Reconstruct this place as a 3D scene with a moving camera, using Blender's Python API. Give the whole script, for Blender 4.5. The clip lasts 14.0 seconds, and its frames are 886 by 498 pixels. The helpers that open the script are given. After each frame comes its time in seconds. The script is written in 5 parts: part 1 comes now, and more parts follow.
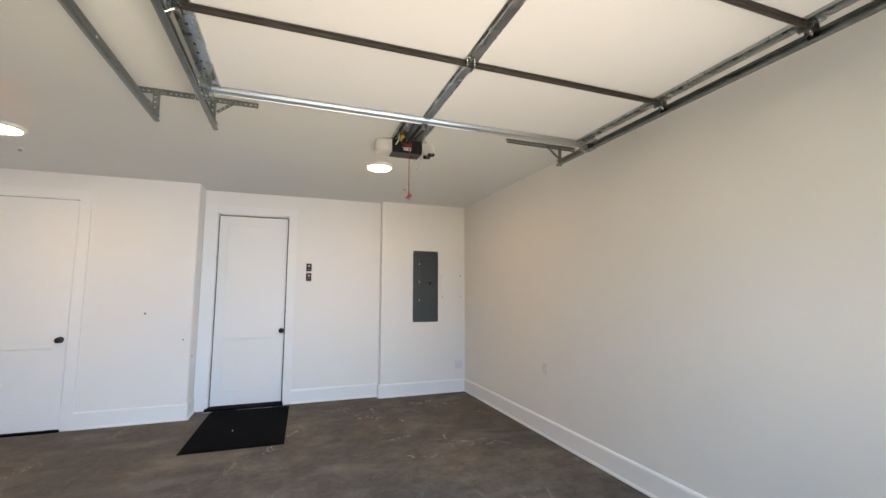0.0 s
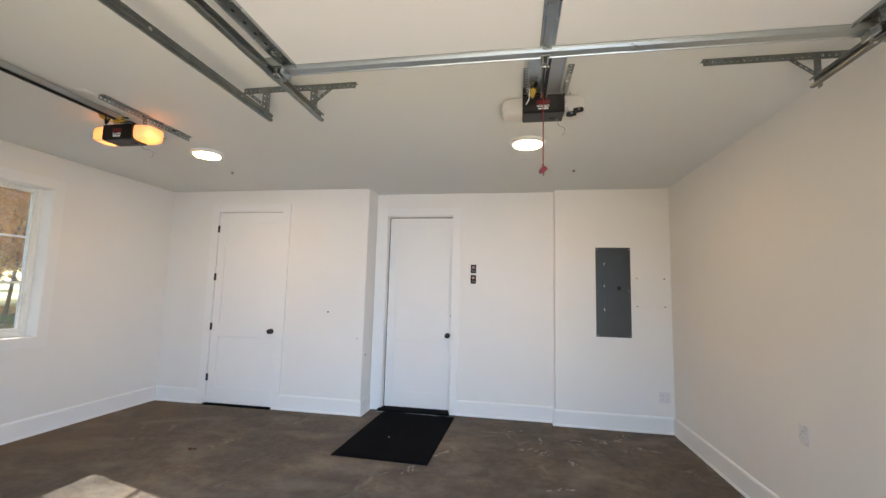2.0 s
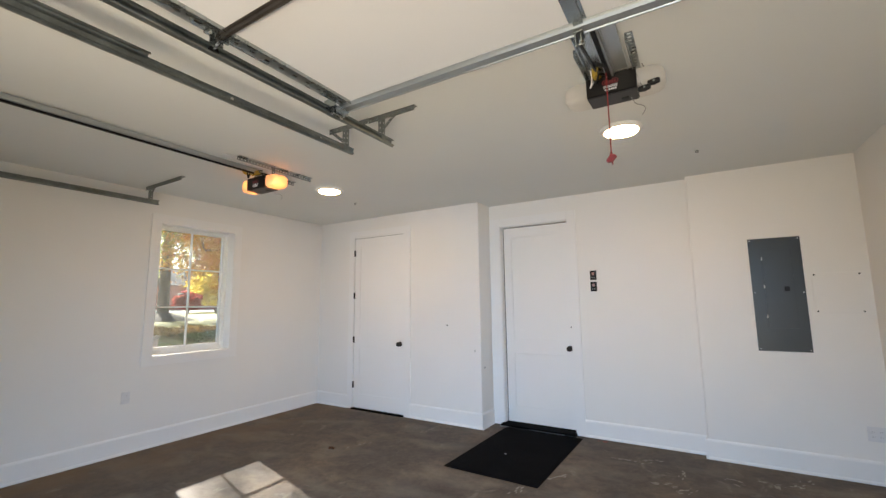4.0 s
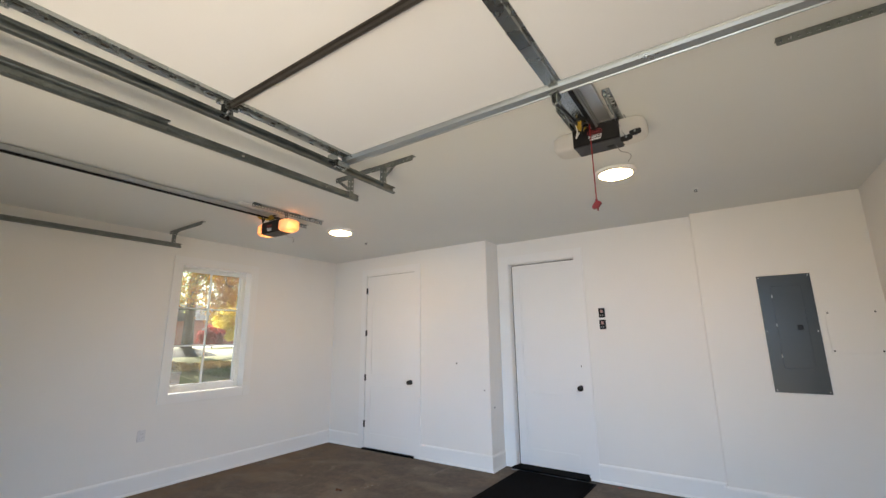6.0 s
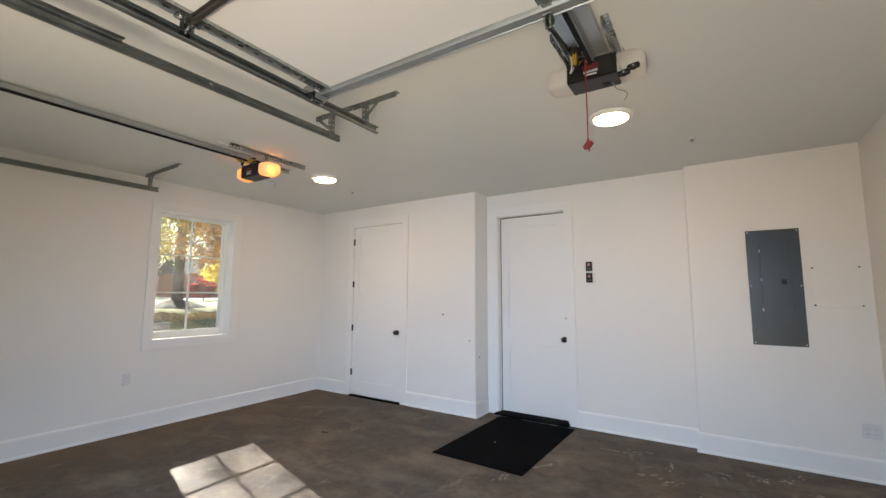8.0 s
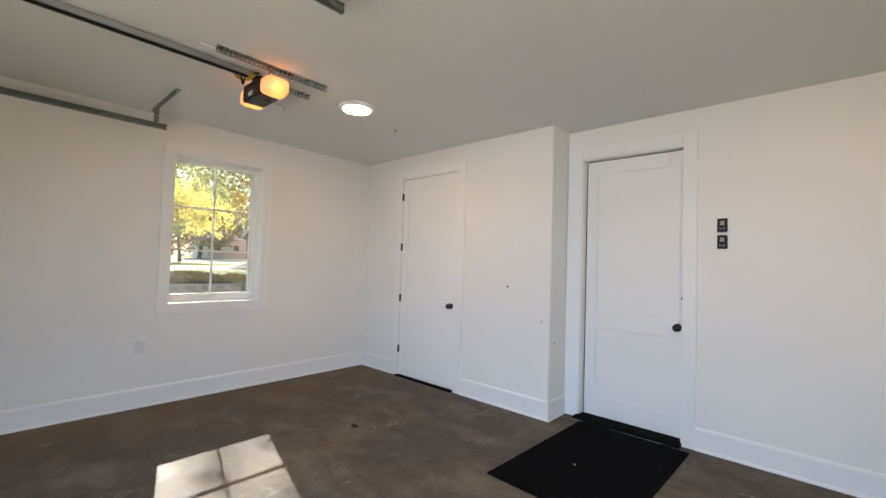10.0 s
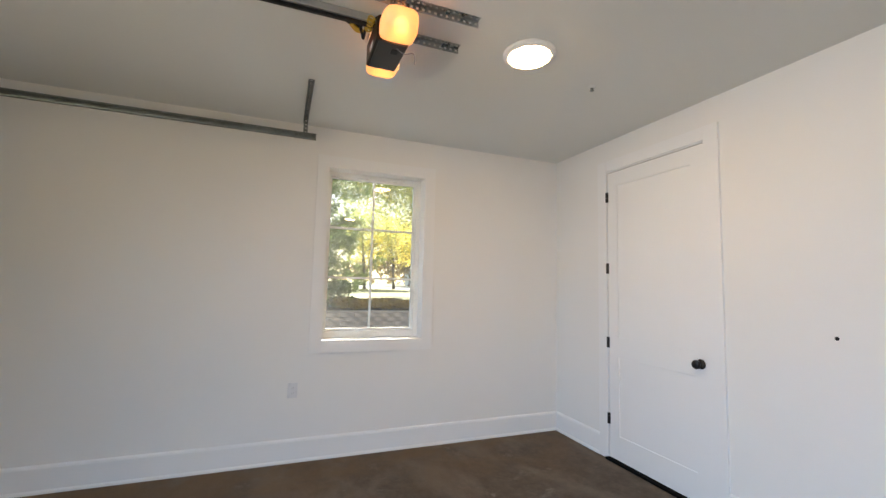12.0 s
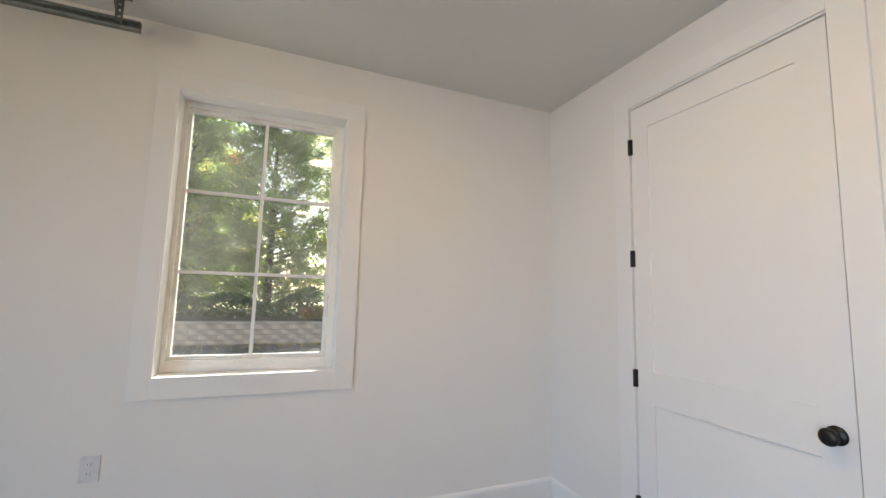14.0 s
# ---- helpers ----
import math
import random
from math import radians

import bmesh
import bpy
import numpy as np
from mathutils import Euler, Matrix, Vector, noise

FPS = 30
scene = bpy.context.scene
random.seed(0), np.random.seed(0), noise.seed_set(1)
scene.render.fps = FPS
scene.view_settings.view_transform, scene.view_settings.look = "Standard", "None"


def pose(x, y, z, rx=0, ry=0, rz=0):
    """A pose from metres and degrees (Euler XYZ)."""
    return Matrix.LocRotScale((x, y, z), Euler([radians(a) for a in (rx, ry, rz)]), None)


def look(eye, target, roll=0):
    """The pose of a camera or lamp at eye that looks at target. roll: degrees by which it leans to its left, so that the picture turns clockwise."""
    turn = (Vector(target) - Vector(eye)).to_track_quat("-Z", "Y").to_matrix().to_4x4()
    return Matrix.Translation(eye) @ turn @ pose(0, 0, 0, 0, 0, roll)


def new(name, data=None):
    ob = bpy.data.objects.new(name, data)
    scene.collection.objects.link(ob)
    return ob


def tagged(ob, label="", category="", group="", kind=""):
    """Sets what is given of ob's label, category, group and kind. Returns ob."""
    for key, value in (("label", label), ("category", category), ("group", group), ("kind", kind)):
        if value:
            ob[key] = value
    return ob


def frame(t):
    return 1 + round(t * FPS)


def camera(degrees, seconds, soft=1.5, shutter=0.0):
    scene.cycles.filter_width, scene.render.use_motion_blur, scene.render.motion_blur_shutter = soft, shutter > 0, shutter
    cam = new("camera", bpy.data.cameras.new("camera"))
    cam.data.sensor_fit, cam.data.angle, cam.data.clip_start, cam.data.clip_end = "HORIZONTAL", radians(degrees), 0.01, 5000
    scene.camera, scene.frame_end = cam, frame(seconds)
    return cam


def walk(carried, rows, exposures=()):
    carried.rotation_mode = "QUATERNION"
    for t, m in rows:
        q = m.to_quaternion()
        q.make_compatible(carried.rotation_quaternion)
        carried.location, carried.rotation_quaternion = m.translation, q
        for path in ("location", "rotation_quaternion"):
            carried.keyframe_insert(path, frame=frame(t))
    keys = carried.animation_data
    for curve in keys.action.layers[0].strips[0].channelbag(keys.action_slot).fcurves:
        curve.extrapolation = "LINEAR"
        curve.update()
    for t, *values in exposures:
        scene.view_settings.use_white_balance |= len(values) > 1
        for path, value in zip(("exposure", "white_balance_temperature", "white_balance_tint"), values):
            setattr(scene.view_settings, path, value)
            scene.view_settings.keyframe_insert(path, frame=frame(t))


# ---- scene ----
cam = camera(94.0, 14.0)
PATH = [
    (0, (0.095, 0.169, 1.427), (0.77, 2.04, 1.642), -0.0),
    (0.5, (0.324, 0.374, 1.44), (0.746, 2.319, 1.631), -0.0),
    (1, (0.491, 0.588, 1.429), (0.655, 2.574, 1.603), 0.2),
    (1.5, (0.607, 0.843, 1.466), (0.574, 2.834, 1.651), 1.1),
    (2, (0.784, 0.913, 1.474), (0.445, 2.873, 1.685), 1.5),
    (2.5, (1.003, 0.975, 1.486), (0.42, 2.876, 1.696), 1.1),
    (3, (1.082, 1.119, 1.474), (0.294, 2.943, 1.697), 0.5),
    (3.2, (1.109, 1.151, 1.479), (0.252, 2.944, 1.707), 0.2),
    (5.3, (1.445, 1.14, 1.48), (0.339, 2.775, 1.804), -0.9),
    (5.5, (1.44, 1.142, 1.479), (0.34, 2.775, 1.832), -0.9),
    (6, (1.446, 1.138, 1.526), (0.354, 2.76, 1.946), -0.7),
    (6.5, (1.446, 1.135, 1.533), (0.358, 2.75, 1.99), -0.5),
    (7, (1.451, 1.127, 1.538), (0.361, 2.752, 1.952), -0.1),
    (7.5, (1.441, 1.159, 1.496), (0.363, 2.814, 1.812), 0.2),
    (7.7, (1.444, 1.185, 1.476), (0.373, 2.853, 1.744), 0.4),
    (9.8, (0.944, 2.137, 1.412), (-0.326, 3.681, 1.468), 1.9),
    (10, (0.847, 2.235, 1.417), (-0.501, 3.711, 1.486), 1.8),
    (10.5, (0.608, 2.452, 1.422), (-0.94, 3.715, 1.507), 1.5),
    (11, (0.411, 2.649, 1.433), (-1.383, 3.526, 1.557), 1.2),
    (11.5, (0.1, 2.802, 1.438), (-1.751, 3.543, 1.6), 1.7),
    (12, (-0.202, 3.081, 1.431), (-2.061, 3.8, 1.602), 1.4),
    (12.5, (-0.491, 3.271, 1.449), (-2.406, 3.783, 1.712), 0.3),
    (13, (-0.849, 3.407, 1.48), (-2.772, 3.84, 1.816), -0.0),
    (13.5, (-1.113, 3.678, 1.447), (-3.018, 4.224, 1.714), 0.8),
    (14, (-1.368, 3.916, 1.386), (-3.207, 4.672, 1.603), 1.5),
]
EXPOSURES = [(0.0, 2.70), (1.5, 2.66), (3.0, 2.60), (7.5, 2.52), (10.0, 2.50), (12.0, 2.65), (14.0, 2.62)]
walk(cam, [(t, look(eye, target, roll)) for t, eye, target, roll in PATH], EXPOSURES)

# ---- world, sun, large lights, exposure ----
SUN_FROM = Vector((-1.4256, 0.375, 1.0)).normalized()
world = bpy.data.worlds.new("world")
scene.world = world
world.use_nodes = True
wn = world.node_tree
sky = wn.nodes.new("ShaderNodeTexSky")
sky.sky_type = "NISHITA"
sky.sun_disc = False
sky.sun_elevation = math.asin(SUN_FROM.z)
sky.sun_rotation = math.atan2(SUN_FROM.x, SUN_FROM.y)
wn.nodes["Background"].inputs["Strength"].default_value = 0.06
wn.links.new(sky.outputs["Color"], wn.nodes["Background"].inputs["Color"])

sun_data = bpy.data.lights.new("sun", "SUN")
sun_data.energy, sun_data.angle, sun_data.color = 5.0, radians(0.55), (1.0, 0.95, 0.86)
sun = new("sun", sun_data)
sun.matrix_world = look(SUN_FROM * 50, (0, 0, 0))

# the sky's light through the open garage door, and the sunlit driveway's bounce below it
def doorway_light(name, size_y, watts, colour, eye, target, spread):
    data = bpy.data.lights.new(name, "AREA")
    data.shape, data.size, data.size_y = "RECTANGLE", 2.6, size_y
    data.energy, data.color, data.spread = watts, colour, radians(spread)
    new(name, data).matrix_world = look(eye, target)


doorway_light("doorway_sky", 0.8, 14.2, (0.34, 0.61, 1.0), (0.92, -0.24, 1.98), (-1.45, 5.0, -1.95), 101)
doorway_light("doorway_bounce", 0.6, 7.8, (1.0, 0.81, 0.57), (0.92, -0.24, 0.40), (-0.15, 2.20, 2.7), 106)


# ---- materials ----
def nodes_of(name):
    m = bpy.data.materials.new(name)
    m.use_nodes = True
    nt = m.node_tree
    return m, nt, nt.nodes["Principled BSDF"]


def ramp(nt, fac, stops):
    r = nt.nodes.new("ShaderNodeValToRGB")
    while len(r.color_ramp.elements) < len(stops):
        r.color_ramp.elements.new(0.5)
    for e, (p, c) in zip(r.color_ramp.elements, stops):
        e.position, e.color = p, (*c, 1)
    nt.links.new(fac, r.inputs["Fac"])
    return r.outputs["Color"]


def noise_tex(nt, scale, detail=4.0, rough=0.55, stretch=None, distortion=0.0):
    co = nt.nodes.new("ShaderNodeTexCoord").outputs["Object"]
    if stretch:
        mp = nt.nodes.new("ShaderNodeMapping")
        mp.inputs["Scale"].default_value = stretch
        nt.links.new(co, mp.inputs["Vector"])
        co = mp.outputs["Vector"]
    n = nt.nodes.new("ShaderNodeTexNoise")
    n.inputs["Scale"].default_value = scale
    n.inputs["Detail"].default_value = detail
    n.inputs["Roughness"].default_value = rough
    n.inputs["Distortion"].default_value = distortion
    nt.links.new(co, n.inputs["Vector"])
    return n.outputs["Fac"]


def bump(nt, bsdf, height, strength, distance):
    b = nt.nodes.new("ShaderNodeBump")
    b.inputs["Strength"].default_value = strength
    b.inputs["Distance"].default_value = distance
    nt.links.new(height, b.inputs["Height"])
    nt.links.new(b.outputs["Normal"], bsdf.inputs["Normal"])


def mixed(nt, a, b, fac, mode="MIX"):
    m = nt.nodes.new("ShaderNodeMix")
    m.data_type, m.blend_type = "RGBA", mode
    for socket, value in ((m.inputs["Factor"], fac), (m.inputs["A"], a), (m.inputs["B"], b)):
        if isinstance(value, (int, float)):
            socket.default_value = value
        elif isinstance(value, tuple):
            socket.default_value = (*value, 1)
        else:
            nt.links.new(value, socket)
    return m.outputs["Result"]


def surface(name, colour, rough, metal=0.0, vary=0.08, scale=6.0, fine=120.0, relief=0.0, depth=0.001, stretch=None):
    """A surface with mottling at two scales and a fine relief."""
    m, nt, b = nodes_of(name)
    lo = tuple(max(0.0, c * (1 - vary)) for c in colour)
    hi = tuple(min(1.0, c * (1 + vary)) for c in colour)
    big = noise_tex(nt, scale, 5, stretch=stretch)
    small = noise_tex(nt, fine, 3)
    c1 = ramp(nt, big, [(0.3, lo), (0.7, hi)])
    c2 = ramp(nt, small, [(0.3, (1 - vary,) * 3), (0.7, (1.0, 1.0, 1.0))])
    nt.links.new(mixed(nt, c1, c2, 0.6, "MULTIPLY"), b.inputs["Base Color"])
    r = ramp(nt, big, [(0.3, (max(0.02, rough - 0.06),) * 3), (0.7, (min(1, rough + 0.06),) * 3)])
    nt.links.new(r, b.inputs["Roughness"])
    b.inputs["Metallic"].default_value = metal
    if relief:
        bump(nt, b, small, relief, depth)
    return m


def emitter(name, colour, strength):
    m, nt, b = nodes_of(name)
    b.inputs["Base Color"].default_value = (0.9, 0.88, 0.85, 1)
    b.inputs["Emission Color"].default_value = (*colour, 1)
    b.inputs["Emission Strength"].default_value = strength
    return m


PAINT = surface("wall_paint", (0.80, 0.785, 0.76), 0.55, vary=0.015, scale=1.2, fine=260, relief=0.12, depth=0.0008)
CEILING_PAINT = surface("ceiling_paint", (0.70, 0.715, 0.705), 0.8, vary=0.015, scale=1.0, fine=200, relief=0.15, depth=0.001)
TRIM = surface("trim_paint", (0.82, 0.815, 0.805), 0.50, vary=0.012, scale=2.0, fine=60, relief=0.03, depth=0.0005)
DOOR_SKIN = surface("door_skin", (0.70, 0.71, 0.73), 0.5, vary=0.015, scale=1.5, fine=90, relief=0.04, depth=0.0006)
GALV = surface("galvanised_steel", (0.40, 0.43, 0.43), 0.27, metal=0.95, vary=0.07, scale=5, fine=60, relief=0.05, depth=0.0005)
BRIGHT_GALV = surface("bright_galvanised_steel", (0.44, 0.47, 0.48), 0.32, metal=0.75, vary=0.05, scale=4, fine=60)
DULL_STEEL = surface("dull_steel", (0.21, 0.23, 0.225), 0.36, metal=0.85, vary=0.22, scale=9, fine=70)
DARK_STEEL = surface("dark_steel", (0.055, 0.048, 0.043), 0.42, metal=0.55, vary=0.2, scale=9, fine=70)
BLACK = surface("black_plastic", (0.007, 0.007, 0.008), 0.42, vary=0.2, scale=20, fine=160)
SILL_GAP_BLACK = surface("matt_black_sill_and_gap_shade", (0.004, 0.004, 0.0045), 0.8, vary=0.2, scale=20, fine=160)
SILL_GAP_BLACK.node_tree.nodes["Principled BSDF"].inputs["Specular IOR Level"].default_value = 0.05
PINK_SCREEN = surface("pale_screen", (0.42, 0.24, 0.23), 0.35, vary=0.03, scale=40, fine=200)
BLACK_SHEET = surface("black_sheet_steel", (0.007, 0.006, 0.006), 0.36, vary=0.2, scale=10, fine=120)
GREY_SHEET = surface("grey_underside", (0.045, 0.045, 0.046), 0.45, vary=0.15, scale=10, fine=120)
BRONZE = surface("oil_rubbed_bronze", (0.009, 0.008, 0.008), 0.42, metal=0.2, vary=0.25, scale=30, fine=150)
PANEL_GREY = surface("panel_grey", (0.030, 0.038, 0.041), 0.34, vary=0.08, scale=5, fine=150, relief=0.04, depth=0.0005)
PLATE = surface("white_plastic", (0.70, 0.70, 0.71), 0.3, vary=0.01, scale=20, fine=200)
RED = surface("red_plastic", (0.17, 0.007, 0.009), 0.4, vary=0.15, scale=30, fine=200)
RED_CORD = surface("red_cord", (0.24, 0.015, 0.015), 0.8, vary=0.2, scale=60, fine=400)
YELLOW = surface("yellow_sheath", (0.42, 0.28, 0.03), 0.45, vary=0.12, scale=40, fine=200)
GREY_WIRE = surface("grey_wire", (0.25, 0.25, 0.25), 0.5, vary=0.1, scale=40, fine=200)
WHITE_INK = surface("white_ink", (0.8, 0.8, 0.8), 0.5, vary=0.03, scale=40, fine=200)
SCREW = surface("bright_zinc", (0.62, 0.62, 0.6), 0.28, metal=0.9, vary=0.1, scale=50, fine=200)
VINYL = surface("vinyl_frame", (0.83, 0.83, 0.80), 0.3, vary=0.01, scale=5, fine=120)
LAMP_ON = emitter("lamp_diffuser", (1.0, 0.635, 0.29), 17.5)
BULB = emitter("bulb", (1.0, 0.38, 0.11), 2.7)


def make_lens(name, lit):
    m, nt, b = nodes_of(name)
    b.inputs["Base Color"].default_value = (0.92, 0.90, 0.86, 1)
    b.inputs["Roughness"].default_value = 0.35
    t = nt.nodes.new("ShaderNodeBsdfTranslucent")
    t.inputs["Color"].default_value = (0.95, 0.64, 0.36, 1) if lit else (0.9, 0.9, 0.88, 1)
    clear = nt.nodes.new("ShaderNodeBsdfTransparent")
    clear.inputs["Color"].default_value = (0.95, 0.72, 0.48, 1) if lit else (0.93, 0.93, 0.92, 1)
    body = nt.nodes.new("ShaderNodeMixShader")
    body.inputs["Fac"].default_value = 0.6
    nt.links.new(b.outputs["BSDF"], body.inputs[1])
    nt.links.new(t.outputs["BSDF"], body.inputs[2])
    mix = nt.nodes.new("ShaderNodeMixShader")
    mix.inputs["Fac"].default_value = 0.12 if lit else 0.30
    nt.links.new(body.outputs["Shader"], mix.inputs[1])
    nt.links.new(clear.outputs["BSDF"], mix.inputs[2])
    nt.links.new(mix.outputs["Shader"], nt.nodes["Material Output"].inputs["Surface"])
    return m


for dark in (BLACK, BLACK_SHEET, GREY_SHEET):
    dark.node_tree.nodes["Principled BSDF"].inputs["Specular IOR Level"].default_value = 0.22
LENS = make_lens("frosted_lens", False)
LENS_WARM = make_lens("warm_frosted_lens", True)


def make_concrete():
    m, nt, b = nodes_of("sealed_concrete")
    big = noise_tex(nt, 0.9, 6, 0.6, distortion=0.6)
    mid = noise_tex(nt, 4.5, 8, 0.65, distortion=0.3)
    smear = noise_tex(nt, 1.7, 5, 0.5, stretch=(1.0, 1.8, 1.0), distortion=0.35)
    fine = noise_tex(nt, 90, 4, 0.6)
    c = ramp(nt, big, [(0.28, (0.072, 0.066, 0.060)), (0.50, (0.104, 0.085, 0.067)), (0.72, (0.150, 0.117, 0.086))])
    c = mixed(nt, c, ramp(nt, mid, [(0.34, (0.62, 0.61, 0.60)), (0.64, (1.34, 1.31, 1.27))]), 0.85, "MULTIPLY")
    grit = noise_tex(nt, 17, 8, 0.7, distortion=0.5)
    c = mixed(nt, c, ramp(nt, grit, [(0.36, (0.74, 0.74, 0.74)), (0.66, (1.24, 1.22, 1.20))]), 0.7, "MULTIPLY")
    scuff = noise_tex(nt, 2.6, 11, 0.72, stretch=(1.5, 0.9, 1.0), distortion=1.1)
    c = mixed(nt, c, (0.27, 0.24, 0.205), ramp(nt, scuff, [(0.585, (0.0, 0.0, 0.0)), (0.70, (0.62, 0.62, 0.62))]))
    c = mixed(nt, c, (0.25, 0.215, 0.175), ramp(nt, smear, [(0.50, (0.0, 0.0, 0.0)), (0.78, (0.55, 0.55, 0.55))]))
    # rusty tide mark along the west wall
    tc = nt.nodes.new("ShaderNodeNewGeometry")
    sep = nt.nodes.new("ShaderNodeSeparateXYZ")
    nt.links.new(tc.outputs["Position"], sep.inputs[0])
    mr = nt.nodes.new("ShaderNodeMapRange")
    for key, val in (("From Min", -2.7), ("From Max", -3.7)):
        mr.inputs[key].default_value = val
    nt.links.new(sep.outputs["X"], mr.inputs["Value"])
    edge = nt.nodes.new("ShaderNodeMath")
    edge.operation = "MULTIPLY"
    nt.links.new(mr.outputs["Result"], edge.inputs[0])
    nt.links.new(ramp(nt, noise_tex(nt, 2.4, 6, 0.6, distortion=0.5), [(0.34, (0.1, 0.1, 0.1)), (0.62, (0.85, 0.85, 0.85))]), edge.inputs[1])
    c = mixed(nt, c, (0.155, 0.095, 0.045), edge.outputs["Value"])
    c = mixed(nt, c, ramp(nt, fine, [(0.3, (0.86, 0.86, 0.86)), (0.7, (1.08, 1.08, 1.08))]), 0.8, "MULTIPLY")
    nt.links.new(c, b.inputs["Base Color"])
    nt.links.new(ramp(nt, mid, [(0.3, (0.58, 0.58, 0.58)), (0.7, (0.74, 0.74, 0.74))]), b.inputs["Roughness"])
    b.inputs["Specular IOR Level"].default_value = 0.22
    bump(nt, b, mid, 0.06, 0.003)
    return m


CONCRETE = make_concrete()
DRIVE = surface("driveway_concrete", (0.42, 0.40, 0.36), 0.85, vary=0.12, scale=1.2, fine=60, relief=0.2, depth=0.003)
ASPHALT = surface("asphalt", (0.085, 0.070, 0.055), 0.9, vary=0.35, scale=1.5, fine=80, relief=0.3, depth=0.004)
ROAD = surface("pale_road", (0.36, 0.34, 0.31), 0.9, vary=0.1, scale=0.5, fine=20)
SOIL = surface("leaf_litter", (0.10, 0.07, 0.035), 0.95, vary=0.5, scale=2.5, fine=30, relief=0.5, depth=0.03)
MULCH = surface("dark_mulch", (0.035, 0.024, 0.018), 0.95, vary=0.5, scale=4, fine=40, relief=0.5, depth=0.02)
LAWN = surface("lawn", (0.20, 0.185, 0.05), 0.95, vary=0.35, scale=0.6, fine=12, relief=0.4, depth=0.03)
BLOCK = surface("split_face_block", (0.62, 0.44, 0.32), 0.9, vary=0.40, scale=2.2, fine=40, relief=0.6, depth=0.02)
BARK = surface("bark", (0.075, 0.058, 0.045), 0.95, vary=0.35, scale=6, fine=40, relief=0.8, depth=0.03, stretch=(1, 1, 0.2))
BRICK_FAR = surface("far_brick", (0.42, 0.17, 0.13), 0.9, vary=0.15, scale=2, fine=14)
SIDING = surface("far_siding", (0.55, 0.60, 0.66), 0.8, vary=0.06, scale=2, fine=14)
ROOFING = surface("far_roofing", (0.12, 0.11, 0.11), 0.9, vary=0.2, scale=2, fine=12)


def make_mat_rubber():
    m, nt, b = nodes_of("ribbed_mat")
    fine = noise_tex(nt, 320, 3, 0.6)
    big = noise_tex(nt, 3, 5, 0.6)
    c = mixed(nt, ramp(nt, big, [(0.3, (0.003, 0.003, 0.0035)), (0.7, (0.006, 0.006, 0.007))]), ramp(nt, fine, [(0.3, (0.6, 0.6, 0.6)), (0.7, (1.5, 1.5, 1.5))]), 0.8, "MULTIPLY")
    nt.links.new(c, b.inputs["Base Color"])
    b.inputs["Roughness"].default_value = 0.9
    b.inputs["Specular IOR Level"].default_value = 0.04
    w = nt.nodes.new("ShaderNodeTexWave")
    w.bands_direction = "Y"
    w.inputs["Scale"].default_value = 20.0
    w.inputs["Distortion"].default_value = 0.6
    nt.links.new(nt.nodes.new("ShaderNodeTexCoord").outputs["Object"], w.inputs["Vector"])
    bump(nt, b, w.outputs["Fac"], 0.5, 0.002)
    return m


MAT_RUBBER = make_mat_rubber()


def make_leaf(name, stops, glow=0.65):
    m, nt, b = nodes_of(name)
    isl = nt.nodes.new("ShaderNodeNewGeometry").outputs["Random Per Island"]
    c = ramp(nt, isl, stops)
    c = mixed(nt, c, ramp(nt, noise_tex(nt, 0.7, 3), [(0.35, (0.6, 0.6, 0.6)), (0.65, (1.2, 1.2, 1.2))]), 0.8, "MULTIPLY")
    nt.links.new(c, b.inputs["Base Color"])
    b.inputs["Roughness"].default_value = 0.7
    t = nt.nodes.new("ShaderNodeBsdfTranslucent")
    nt.links.new(c, t.inputs["Color"])
    mix = nt.nodes.new("ShaderNodeMixShader")
    mix.inputs["Fac"].default_value = glow
    nt.links.new(b.outputs["BSDF"], mix.inputs[1])
    nt.links.new(t.outputs["BSDF"], mix.inputs[2])
    nt.links.new(mix.outputs["Shader"], nt.nodes["Material Output"].inputs["Surface"])
    return m


LEAF_GREEN = make_leaf("evergreen_leaf", [(0.0, (0.20, 0.30, 0.07)), (0.5, (0.31, 0.43, 0.11)), (0.92, (0.40, 0.49, 0.15)), (1.0, (0.48, 0.45, 0.22))], 0.74)
LEAF_HEDGE = make_leaf("hedge_leaf", [(0.0, (0.05, 0.09, 0.025)), (1.0, (0.13, 0.20, 0.05))], 0.5)
LEAF_YELLOW = make_leaf("yellow_green_leaf", [(0.0, (0.20, 0.27, 0.06)), (0.5, (0.42, 0.42, 0.09)), (1.0, (0.80, 0.62, 0.09))], 0.72)
LEAF_SHADE = make_leaf("shade_tree_leaf", [(0.0, (0.22, 0.28, 0.08)), (0.6, (0.42, 0.45, 0.12)), (1.0, (0.68, 0.60, 0.13))], 0.72)
LEAF_GOLD = make_leaf("gold_leaf", [(0.0, (0.50, 0.42, 0.08)), (0.5, (0.72, 0.58, 0.10)), (1.0, (0.92, 0.74, 0.16))], 0.8)
LEAF_ORANGE = make_leaf("orange_leaf", [(0.0, (0.62, 0.20, 0.04)), (0.5, (0.80, 0.36, 0.06)), (1.0, (0.86, 0.60, 0.13))], 0.75)
LEAF_RED = make_leaf("red_leaf", [(0.0, (0.32, 0.03, 0.03)), (1.0, (0.5, 0.10, 0.06))])
LEAF_BROWN = make_leaf("autumn_ground_leaf", [(0.0, (0.20, 0.15, 0.05)), (0.5, (0.44, 0.26, 0.07)), (1.0, (0.66, 0.40, 0.11))], 0.55)
